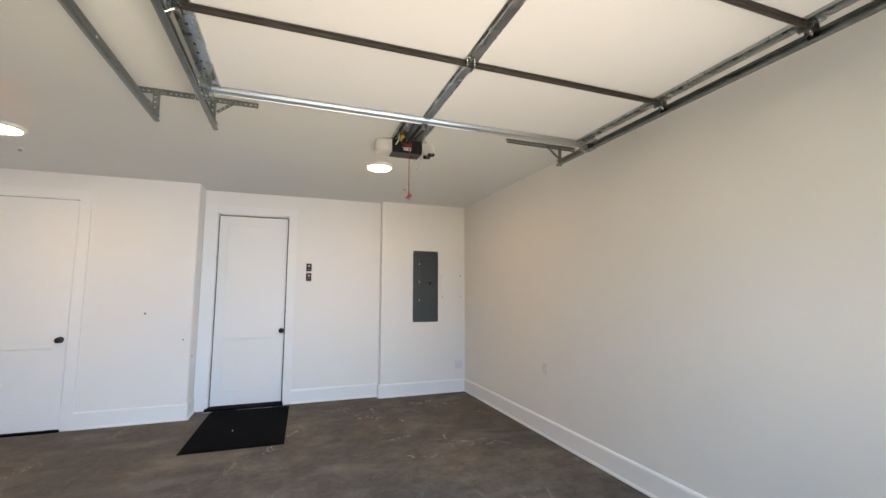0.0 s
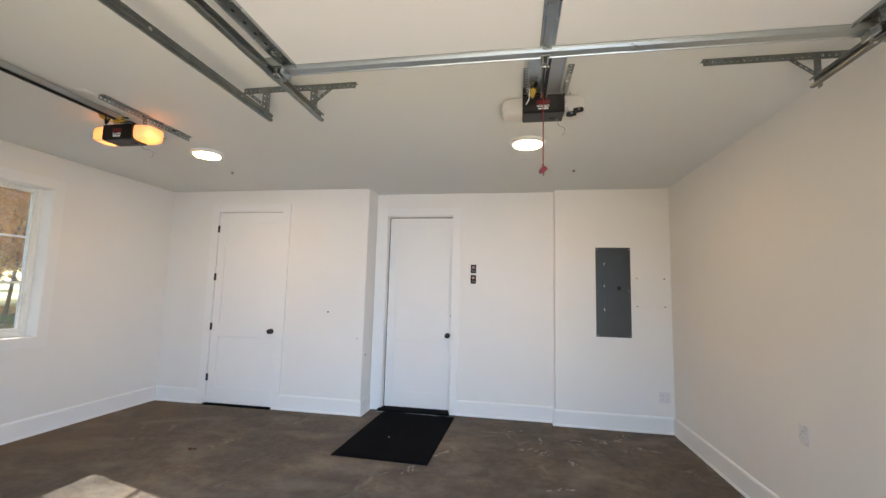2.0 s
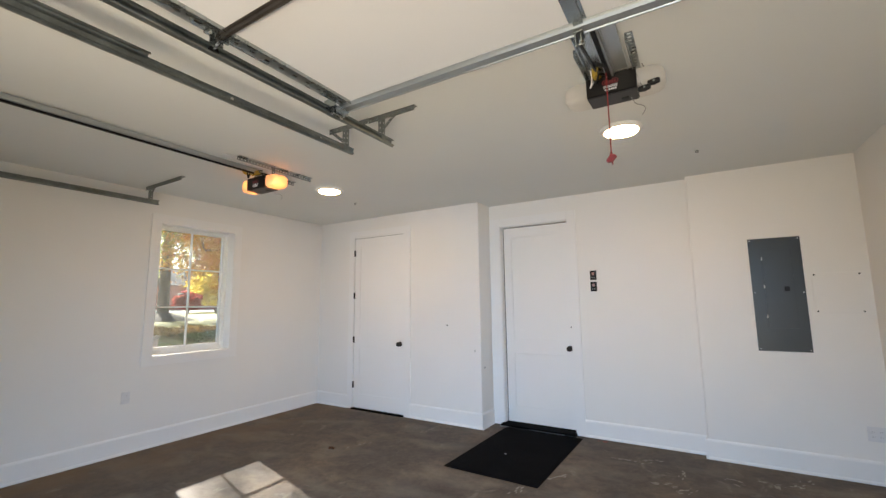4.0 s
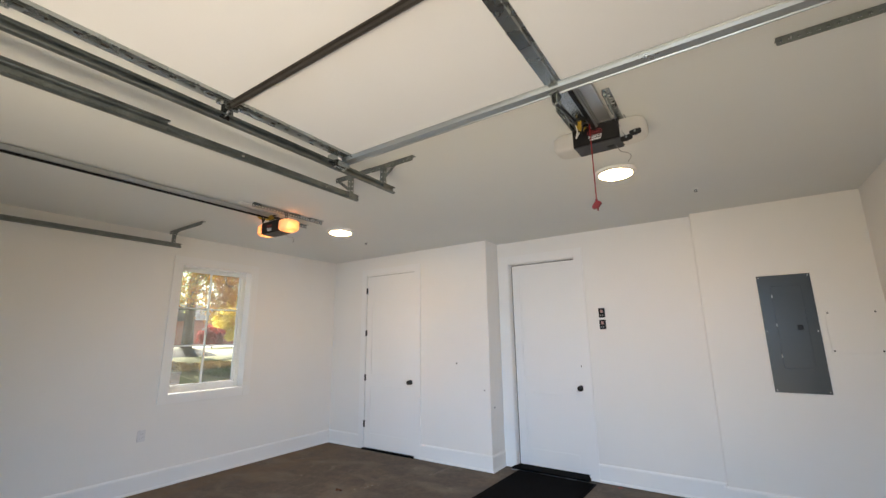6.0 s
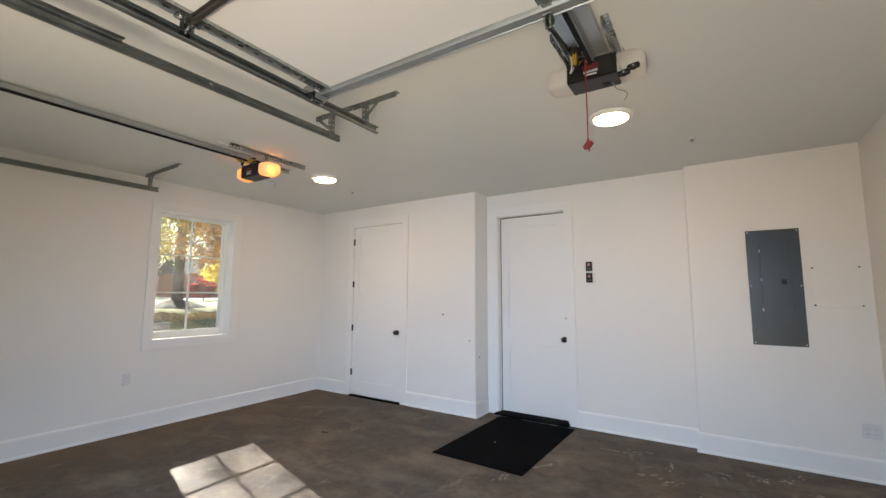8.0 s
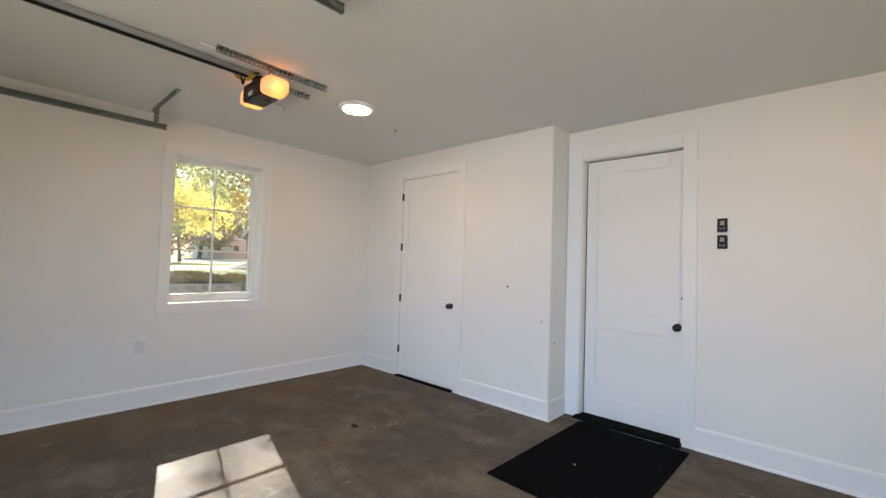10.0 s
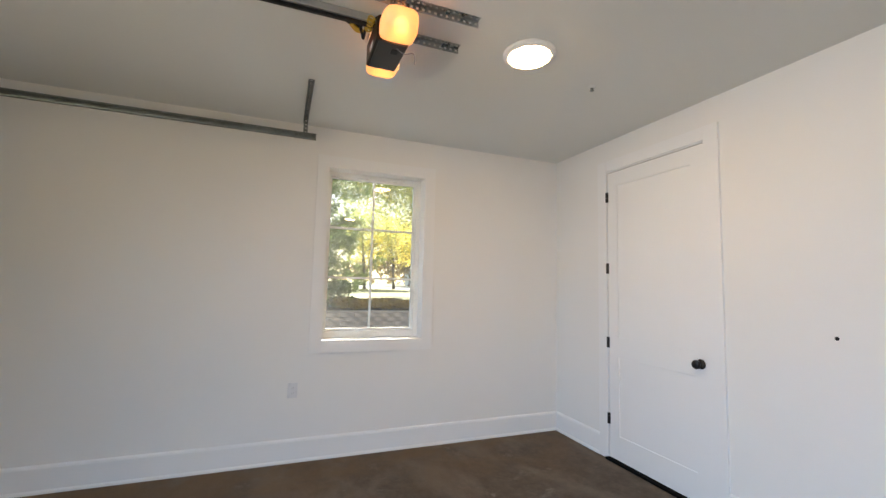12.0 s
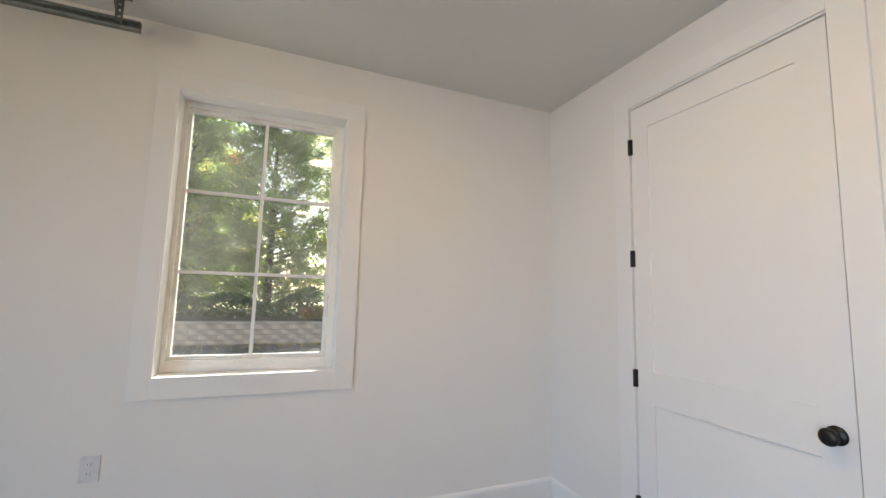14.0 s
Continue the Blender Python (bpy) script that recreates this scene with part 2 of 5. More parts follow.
LEAF_FAR = make_leaf("far_wood_leaf", [(0.0, (0.10, 0.09, 0.04)), (0.5, (0.20, 0.14, 0.06)), (1.0, (0.30, 0.22, 0.07))], 0.3)


def make_glass():
    m, nt, b = nodes_of("window_glass")
    g = nt.nodes.new("ShaderNodeBsdfTransparent")
    s = nt.nodes.new("ShaderNodeBsdfGlossy")
    s.inputs["Roughness"].default_value = 0.01
    f = nt.nodes.new("ShaderNodeFresnel")
    f.inputs["IOR"].default_value = 1.5
    g.inputs["Color"].default_value = (0.95, 0.97, 0.96, 1)
    mix = nt.nodes.new("ShaderNodeMixShader")
    nt.links.new(f.outputs["Fac"], mix.inputs["Fac"])
    nt.links.new(g.outputs["BSDF"], mix.inputs[1])
    nt.links.new(s.outputs["BSDF"], mix.inputs[2])
    # a film of dust that scatters the sun
    dust = nt.nodes.new("ShaderNodeBsdfTranslucent")
    dust.inputs["Color"].default_value = (0.9, 0.88, 0.82, 1)
    film = nt.nodes.new("ShaderNodeMixShader")
    nt.links.new(ramp(nt, noise_tex(nt, 3.0, 5), [(0.3, (0.010, 0.010, 0.010)), (0.7, (0.032, 0.032, 0.032))]), film.inputs["Fac"])
    nt.links.new(mix.outputs["Shader"], film.inputs[1])
    nt.links.new(dust.outputs["BSDF"], film.inputs[2])
    nt.links.new(film.outputs["Shader"], nt.nodes["Material Output"].inputs["Surface"])
    return m


GLASS = make_glass()


# ---- building helpers ----
BASE = {}


def block(bm, x0, x1, y0, y1, z0, z1, bevel=0.0):
    made = bmesh.ops.create_cube(bm, size=1.0)["verts"]
    for v in made:
        v.co = Vector(((x0 + x1) / 2 + v.co.x * (x1 - x0), (y0 + y1) / 2 + v.co.y * (y1 - y0), (z0 + z1) / 2 + v.co.z * (z1 - z0)))
    if bevel:
        es = list({e for v in made for e in v.link_edges})
        bmesh.ops.bevel(bm, geom=es, offset=bevel, segments=2, affect="EDGES", profile=0.7)
    return bm


def boxed(*args, bevel=0.0):
    return block(bmesh.new(), *args, bevel=bevel)


def rod(bm, a, b, r0, r1=None, sides=12):
    a, b = Vector(a), Vector(b)
    r1 = r0 if r1 is None else r1
    m = Matrix.Translation((a + b) / 2) @ (b - a).to_track_quat("Z", "Y").to_matrix().to_4x4()
    bmesh.ops.create_cone(bm, cap_ends=True, segments=sides, radius1=r0, radius2=r1, depth=(b - a).length, matrix=m)
    return bm


def extruded(bm, profile, a, b, across, up):
    """A closed profile of (u, v) swept from a to b; u runs along across, v along up."""
    a, b, across, up = Vector(a), Vector(b), Vector(across), Vector(up)
    rings = [[bm.verts.new(p + across * u + up * v) for u, v in profile] for p in (a, b)]
    n = len(profile)
    for i in range(n):
        bm.faces.new((rings[0][i], rings[0][(i + 1) % n], rings[1][(i + 1) % n], rings[1][i]))
    bm.faces.new(rings[0][::-1])
    bm.faces.new(rings[1])
    bmesh.ops.recalc_face_normals(bm, faces=bm.faces)
    return bm


def lathe(bm, profile, centre, axis=(0, 0, 1), sides=32):
    """Rings of (radius, height) about an axis."""
    turn = Vector(axis).to_track_quat("Z", "Y")
    centre = Vector(centre)
    rings = []
    for r, h in profile:
        rings.append([bm.verts.new(centre + turn @ Vector((r * math.cos(2 * math.pi * i / sides), r * math.sin(2 * math.pi * i / sides), h))) for i in range(sides)])
    for r0, r1 in zip(rings, rings[1:]):
        for i in range(sides):
            bm.faces.new((r0[i], r0[(i + 1) % sides], r1[(i + 1) % sides], r1[i]))
    bm.faces.new(rings[0][::-1])
    bm.faces.new(rings[-1])
    bmesh.ops.recalc_face_normals(bm, faces=bm.faces)
    return bm


def tube(bm, points, r, sides=8):
    """A round wire along smoothed points."""
    pts = [Vector(p) for p in points]
    fine = []
    for i in range(len(pts) - 1):
        p0, p1, p2, p3 = pts[max(0, i - 1)], pts[i], pts[i + 1], pts[min(len(pts) - 1, i + 2)]
        for k in range(5):
            t = k / 5
            fine.append(0.5 * ((2 * p1) + (p2 - p0) * t + (2 * p0 - 5 * p1 + 4 * p2 - p3) * t * t + (3 * p1 - p0 - 3 * p2 + p3) * t ** 3))
    fine.append(pts[-1])
    rings = []
    for i, p in enumerate(fine):
        d = (fine[min(i + 1, len(fine) - 1)] - fine[max(i - 1, 0)]).normalized()
        q = d.to_track_quat("Z", "Y")
        rings.append([bm.verts.new(p + q @ Vector((r * math.cos(2 * math.pi * k / sides), r * math.sin(2 * math.pi * k / sides), 0))) for k in range(sides)])
    for r0, r1 in zip(rings, rings[1:]):
        for k in range(sides):
            bm.faces.new((r0[k], r0[(k + 1) % sides], r1[(k + 1) % sides], r1[k]))
    bm.faces.new(rings[0][::-1])
    bm.faces.new(rings[-1])
    bmesh.ops.recalc_face_normals(bm, faces=bm.faces)
    return bm


def smooth(ob):
    for p in ob.data.polygons:
        p.use_smooth = True
    return ob


def meshed(name, bm, material, base=(0, 0, 0)):
    me = bpy.data.meshes.new(name)
    bm.transform(Matrix.Translation(-Vector(base)))
    bm.to_mesh(me)
    bm.free()
    me.materials.append(material)
    return me


def structure(name, bm, material, label="", base=(0, 0, 0)):
    ob = new(name, meshed(name, bm, material, base))
    ob.location = base
    BASE[ob.name] = Vector(base)
    return tagged(ob, label, "", "", "structure")


def thing(name, base, label, category, group=""):
    ob = new(name)
    ob.location = base
    ob.empty_display_size = 0.1
    BASE[ob.name] = Vector(base)
    return tagged(ob, label, category, group)


def part(name, bm, material, parent, label=""):
    """One mesh under a thing or a part; the bmesh is in world places."""
    base = BASE[parent.name]
    ob = new(name, meshed(name, bm, material, base))
    ob.parent = parent
    BASE[ob.name] = base
    return tagged(ob, label)


def solid(name, bm, material, label, category, base=(0, 0, 0), group=""):
    ob = new(name, meshed(name, bm, material, base))
    ob.location = base
    BASE[ob.name] = Vector(base)
    return tagged(ob, label, category, group)


# ---- the plan ----
XW, XE = -3.80, 2.54          # west and east walls
YS = -0.10                    # front wall, inside
YC, YN, YP = 5.75, 6.08, 5.975 # closet wall, niche wall, panel wall
XJ, XP = -1.00, 1.262         # the two returns
H = 2.748
TH = 0.18
DOOR_TOP = 2.445

# floor and ceiling
structure("floor", boxed(XW - TH, XE + TH, YS - 0.22, 6.45, -0.16, 0.0), CONCRETE, "mottled brown-grey sealed concrete garage floor")
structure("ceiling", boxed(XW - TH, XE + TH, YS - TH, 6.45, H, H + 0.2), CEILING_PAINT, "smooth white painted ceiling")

# west wall with the window opening
WY0, WY1, WZ0, WZ1 = 3.405, 4.283, 0.937, 2.415
bm = bmesh.new()
block(bm, XW - TH, XW, YS - TH, WY0, 0, H)
block(bm, XW - TH, XW, WY1, YC, 0, H)
block(bm, XW - TH, XW, WY0, WY1, 0, WZ0)
block(bm, XW - TH, XW, WY0, WY1, WZ1, H)
structure("wall_west", bm, PAINT, "white painted garage side wall with a window")
structure("wall_east", boxed(XE, XE + TH, YS - TH, 6.45, 0, H), PAINT, "plain white painted garage side wall")

# north: closet wall with door 1, niche wall with door 2, panel wall
D1X0, D1X1 = -3.062, -2.148
D2X0, D2X1 = -0.848, 0.012
bm = bmesh.new()
block(bm, XW - TH, D1X0, YC, 6.45, 0, H)
extruded(bm, [(D1X1, YC), (XJ - 0.014, YC), (XJ - 0.006, YC + 0.002), (XJ - 0.002, YC + 0.006), (XJ, YC + 0.014), (XJ, 6.45), (D1X1, 6.45)], (0, 0, 0), (0, 0, H), (1, 0, 0), (0, 1, 0))
block(bm, D1X0, D1X1, YC, 6.45, DOOR_TOP + 0.012, H)
block(bm, D1X0, D1X1, YC + 0.2, 6.45, 0, DOOR_TOP + 0.012)
structure("wall_north_1", bm, PAINT, "white painted wall with a closet door")
bm = bmesh.new()
block(bm, XJ, D2X0, YN, 6.45, 0, H)
block(bm, D2X1, XP, YN, 6.45, 0, H)
block(bm, D2X0, D2X1, YN, 6.45, DOOR_TOP + 0.022, H)
block(bm, D2X0, D2X1, YN + 0.2, 6.45, 0, DOOR_TOP + 0.022)
structure("wall_north_2", bm, PAINT, "white painted recessed wall with the house door")
structure("wall_north_3", extruded(bmesh.new(), [(XP, 6.45), (XP, YP + 0.014), (XP + 0.002, YP + 0.006), (XP + 0.006, YP + 0.002), (XP + 0.014, YP), (XE, YP), (XE, 6.45)], (0, 0, 0), (0, 0, H), (1, 0, 0), (0, 1, 0)), PAINT, "white painted wall that carries the breaker panel")

# south: plain beside and above the open garage door
OX0, OX1, OZ = -0.42, 2.26, 2.44
bm = bmesh.new()
block(bm, XW, OX0, YS - TH, YS, 0, H)
block(bm, OX1, XE, YS - TH, YS, 0, H)
block(bm, OX0, OX1, YS - TH, YS, OZ, H)
structure("wall_south", bm, PAINT, "white front wall around the open garage doorway")

# baseboards: flat board, eased top, shoe at the floor
BP = [(0, 0), (0.024, 0), (0.024, 0.012), (0.020, 0.020), (0.016, 0.024), (0.016, 0.160), (0.012, 0.172), (0.004, 0.180), (0, 0.180)]


def baseboard(name, a, b, out):
    structure(name, extruded(bmesh.new(), BP, (*a, 0), (*b, 0), (*out, 0), (0, 0, 1)), TRIM, "tall white painted baseboard")


CAS = 0.105  # casing width
baseboard("baseboard", (XW, YS), (XW, YC), (1, 0))
baseboard("baseboard", (XW + 0.024, YC), (D1X0 - CAS, YC), (0, -1))
baseboard("baseboard", (D1X1 + CAS, YC), (XJ + 0.0, YC), (0, -1))
baseboard("baseboard", (XJ, YC - 0.024), (XJ, YN - 0.018), (1, 0))
baseboard("baseboard", (D2X1 + CAS, YN), (XP, YN), (0, -1))
baseboard("baseboard", (XP, YN - 0.024), (XP, YP - 0.024), (-1, 0))
baseboard("baseboard", (XP - 0.024, YP), (XE - 0.024, YP), (0, -1))
baseboard("baseboard", (XE, YS), (XE, YP), (-1, 0))


def door(index, x0, x1, y, knob_x, hinges, wide_left, label):
    """A two-panel door in its casing; y is the wall face."""
    top = DOOR_TOP
    root = thing("door_%d" % index, ((x0 + x1) / 2, y, 0), label, "door")
    root["kind"] = "structure"
    proud = 0.018
    # casing boards butt end to end
    part("casing", boxed(x0 - wide_left, x0, y - proud, y + 0.001, 0, top + 0.012 + CAS, bevel=0.002), TRIM, root)
    part("casing", boxed(x1, x1 + CAS, y - proud, y + 0.001, 0, top + 0.012 + CAS, bevel=0.002), TRIM, root)
    part("casing", boxed(x0 + 0.001, x1 - 0.001, y - proud + 0.001, y + 0.001, top + 0.022, top + 0.012 + CAS, bevel=0.002), TRIM, root)
    part("jamb", boxed(x0 + 0.001, x1 - 0.001, y - 0.007, y + 0.0015, top + 0.0122, top + 0.0218), TRIM, root)
    # jamb lining
    fy = y - 0.006 if index == 1 else y + 0.078
    for a, b in ((x0, x0 + 0.004), (x1 - 0.004, x1)):
        part("jamb", boxed(a, b, y + 0.002, y + 0.14, 0, top + 0.01), TRIM, root)
    part("jamb", boxed(x0 + 0.004, x1 - 0.004, y + 0.002, y + 0.14, top + (0.0105 if index == 1 else 0.006), top + 0.0118), TRIM, root)
    # stop coloured black so the gap round the leaf reads as deep shade
    part("door_stop", boxed(x0 + 0.004, x1 - 0.004, fy + 0.046, fy + 0.058, 0.01, top + (0.0102 if index == 1 else 0.0058)), SILL_GAP_BLACK, root, "door stop blackened as shade behind the leaf")
    # leaf: stiles, rails and sunk panels in one skin
    gap = 0.0075 if index == 1 else 0.014
    lx0, lx1, z0, z1 = x0 + gap, x1 - gap, 0.022, top + 0.005 if index == 1 else top - 0.003
    st = 0.105
    bm = bmesh.new()
    block(bm, lx0, lx0 + st, fy, fy + 0.044, z0, z1, bevel=0.0015)
    block(bm, lx1 - st, lx1, fy, fy + 0.044, z0, z1, bevel=0.0015)
    for a, b in ((z0, 0.215), (0.850, 1.02), (z1 - 0.128, z1)):
        block(bm, lx0 + st, lx1 - st, fy + 0.0004, fy + 0.0436, a, b)
    leaf = part("leaf", bm, TRIM, root)
    # black strips at left and top: the gap's shade, painted in
    part("gap_shade", boxed(x0 + 0.0042, lx0 - 0.0008, fy + 0.006, fy + 0.040, 0.03, z1), SILL_GAP_BLACK, root, "black strip standing in for the gap's shade")
    part("gap_shade", boxed(lx0, lx1, fy + 0.008, fy + 0.040, z1 + 0.0006, top + (0.0102 if index == 1 else 0.0056)), SILL_GAP_BLACK, root, "black strip standing in for the gap's shade")
    for a, b in ((0.215, 0.850), (1.02, z1 - 0.128)):
        part("panel", boxed(lx0 + st - 0.002, lx1 - st + 0.002, fy + 0.008, fy + 0.036, a - 0.002, b - (0.003 if a < 0.5 else 0.0006)), TRIM, leaf)
    # knob with rose
    kz = 0.938
    bm = bmesh.new()
    lathe(bm, [(0.033, 0.0), (0.033, 0.006), (0.026, 0.010), (0.012, 0.012), (0.011, 0.030), (0.020, 0.034), (0.029, 0.044), (0.030, 0.054), (0.024, 0.064), (0.010, 0.068)], (knob_x, fy, kz), (0, -1, 0), 24)
    smooth(part("knob", bm, BRONZE, root, "dark bronze round knob"))
    for hz in hinges:
        bm = rod(bmesh.new(), (x0 - 0.001, fy - 0.008, hz - 0.045), (x0 - 0.001, fy - 0.008, hz + 0.045), 0.0085, sides=12)
        block(bm, x0 + 0.0005, x0 + 0.016, fy - 0.006, fy - 0.0005, hz - 0.045, hz + 0.045)
        part("hinge", bm, BRONZE, root, "dark bronze hinge")
    return root


d1 = door(1, D1X0, D1X1, YC, -2.212, (0.335, 0.970, 1.605, 2.235), CAS, "closed white two-panel closet door with bronze knob")
part("threshold", boxed(D1X0 - 0.01, D1X1 + 0.005, YC - 0.045, YC + 0.06, 0.0, 0.019, bevel=0.004), SILL_GAP_BLACK, d1, "black door sweep strip")
d2 = door(2, D2X0, D2X1, YN, -0.037, (), 0.145, "closed white two-panel house door with bronze knob")
part("threshold", boxed(D2X0 - 0.02, D2X1 + 0.01, YN - 0.105, YN + 0.08, 0.0, 0.030, bevel=0.006), SILL_GAP_BLACK, d2, "black metal sill")
part("sill_edge", boxed(D2X0 - 0.02, D2X1 + 0.01, YN - 0.112, YN - 0.1055, 0.0, 0.011, bevel=0.001), GALV, d2, "thin bright metal edge of the sill")
part("latch_plate", boxed(D2X1 - 0.004, D2X1 + 0.003, YN - 0.021, YN - 0.015, 1.18, 1.20), BRONZE, d2)

# ---- window ----
win = thing("window_1", (XW, (WY0 + WY1) / 2, WZ0), "white six-lite window with deep white returns", "window")
win["kind"] = "structure"
CX = XW + 0.020
cw = 0.092
part("casing", boxed(XW - 0.001, CX, WY0 - cw, WY0, WZ0 - cw, WZ1 + cw, bevel=0.002), TRIM, win)
part("casing", boxed(XW - 0.001, CX, WY1, WY1 + cw, WZ0 - cw, WZ1 + cw, bevel=0.002), TRIM, win)
part("casing", boxed(XW - 0.001, CX - 0.001, WY0, WY1, WZ1, WZ1 + cw, bevel=0.002), TRIM, win)
part("casing", boxed(XW - 0.001, CX - 0.001, WY0, WY1, WZ0 - cw, WZ0, bevel=0.002), TRIM, win)
# returns
for a in ((WY0, WY0 + 0.008, WZ0, WZ1), (WY1 - 0.008, WY1, WZ0, WZ1)):
    part("jamb", boxed(XW - 0.145, CX - 0.002, *a), TRIM, win)
part("jamb", boxed(XW - 0.145, CX - 0.002, WY0 + 0.008, WY1 - 0.008, WZ1 - 0.008, WZ1), TRIM, win)
part("window_sill", boxed(XW - 0.145, CX - 0.002, WY0 + 0.008, WY1 - 0.008, WZ0, WZ0 + 0.010), TRIM, win)
# vinyl frame: outer and inner step
GY0, GY1, GZ0, GZ1 = 3.453, 4.214, 1.026, 2.356
fx0, fx1 = XW - TH - 0.01, XW - 0.115
bm = bmesh.new()
block(bm, fx0, fx1, WY0 + 0.008, GY0 - 0.018, WZ0 + 0.010, WZ1 - 0.008, bevel=0.003)
block(bm, fx0, fx1, GY1 + 0.018, WY1 - 0.008, WZ0 + 0.010, WZ1 - 0.008, bevel=0.003)
block(bm, fx0, fx1 - 0.001, GY0 - 0.018, GY1 + 0.018, WZ0 + 0.010, GZ0 - 0.018, bevel=0.003)
block(bm, fx0, fx1 - 0.001, GY0 - 0.018, GY1 + 0.018, GZ1 + 0.018, WZ1 - 0.008, bevel=0.003)
part("window_frame", bm, VINYL, win)
bm = bmesh.new()
sx0, sx1 = fx0 + 0.01, fx1 - 0.022
block(bm, sx0, sx1, GY0 - 0.018, GY0, GZ0 - 0.018, GZ1 + 0.018, bevel=0.002)
block(bm, sx0, sx1, GY1, GY1 + 0.018, GZ0 - 0.018, GZ1 + 0.018, bevel=0.002)
block(bm, sx0, sx1 - 0.001, GY0, GY1, GZ0 - 0.018, GZ0, bevel=0.002)
block(bm, sx0, sx1 - 0.001, GY0, GY1, GZ1, GZ1 + 0.018, bevel=0.002)
part("glazing_bead", bm, VINYL, win)
gx = (sx0 + sx1) / 2
ym = (GY0 + GY1) / 2
zs = [GZ0, GZ0 + (GZ1 - GZ0) / 3, GZ0 + 2 * (GZ1 - GZ0) / 3, GZ1]
part("muntin", boxed(gx - 0.011, gx + 0.011, ym - 0.009, ym + 0.009, GZ0, GZ1, bevel=0.003), VINYL, win)
for z in zs[1:3]:
    for y0, y1 in ((GY0, ym - 0.009), (ym + 0.009, GY1)):
        part("muntin", boxed(gx - 0.010, gx + 0.010, y0, y1, z - 0.009, z + 0.009), VINYL, win)
for z0, z1 in zip(zs, zs[1:]):
    for y0, y1 in ((GY0, ym), (ym, GY1)):
        pane = part("pane", boxed(gx - 0.002, gx + 0.002, y0 + 0.001, y1 - 0.001, z0 + 0.001, z1 - 0.001), GLASS, win)
        pane.visible_shadow = False


# ---- garage door tracks ----
def track_profile(s):
    """A rolled C track; s = +1 opens east, -1 opens west."""
    w = 0.052
    pts = [(0.012, 0.0), (0.030, 0.004), (0.032, 0.012), (0.029, 0.012), (0.026, 0.008), (0.012, 0.004), (0.0085, 0.010),
           (0.0085, w - 0.008), (0.012, w - 0.003), (0.024, w - 0.006), (0.024, w - 0.012), (0.028, w - 0.012), (0.028, w - 0.002), (0.010, w), (0.0, w - 0.006), (0.0, w - 0.014), (0.0045, w - 0.019), (0.0055, 0.026), (0.0045, 0.019), (0.0, 0.014), (0.0, 0.006)]
    return [(s * u, v) for u, v in pts]


def perforated(bm, a, b, wide_dir, width, pitch=0.030, thick=0.0025):
    """A perforated flat strip from a to b, with a row of square holes."""
    a, b, w = Vector(a), Vector(b), Vector(wide_dir).normalized()
    d = (b - a)
    length = d.length
    d.normalize()
    n = d.cross(w)

    def slab(s0, s1, t0, t1):
        vs = []
        for k in (-0.5, 0.5):
            for s, t in ((s0, t0), (s1, t0), (s1, t1), (s0, t1)):
                vs.append(bm.verts.new(a + d * s + w * t + n * k * thick))
        for f in ((3, 2, 1, 0), (4, 5, 6, 7), (0, 1, 5, 4), (1, 2, 6, 5), (2, 3, 7, 6), (3, 0, 4, 7)):
            bm.faces.new([vs[i] for i in f])
    hole = min(0.0125, width * 0.36)
    lo, hi = width / 2 - hole / 2, width / 2 + hole / 2
    slab(0, length, 0, lo)
    slab(0, length, hi, width)
    count = max(1, int(length / pitch))
    step = length / count
    for i in range(count):
        slab(i * step, i * step + (step - hole) / 2, lo, hi)
        slab((i + 1) * step - (step - hole) / 2, (i + 1) * step, lo, hi)
    return bm


def angle_bar(bm, a, b, out, down, width=0.038):
    """A perforated angle: one flange along out, one along down."""
    perforated(bm, a, b, out, width)
    perforated(bm, a, b, down, width)
    return bm


def ceiling_track(x, s, y_end, z, label, splice=0.0):
    root = thing("door_track", (x, y_end, z), label, "door track", "garage door tracks")
    part("rail", extruded(bmesh.new(), track_profile(s), (x, YS, z), (x, y_end, z), (1, 0, 0), (0, 0, 1)), DULL_STEEL, root)
    if splice:
        bm = extruded(bmesh.new(), [(0, 0.016), (-s * 0.002, 0.016), (-s * 0.007, 0.034), (-s * 0.003, 0.050), (-s * 0.006, 0.056), (-s * 0.030, 0.056), (-s * 0.030, 0.050), (-s * 0.033, 0.050), (-s * 0.033, 0.059), (-s * 0.004, 0.059), (0, 0.054)], (x - s * 0.001, YS, z - 0.004), (x - s * 0.001, splice, z - 0.004), (1, 0, 0), (0, 0, 1))
        part("stiffener", bm, DULL_STEEL, root)
    k = 0.5
    while k < y_end:
        bm = lathe(bmesh.new(), [(0.009, 0), (0.009, 0.003), (0.005, 0.005)], (x + s * 0.003, k, z + 0.026), (s, 0, 0), 10)
        part("bolt", bm, SCREW, root)
        k += 0.62
    return root


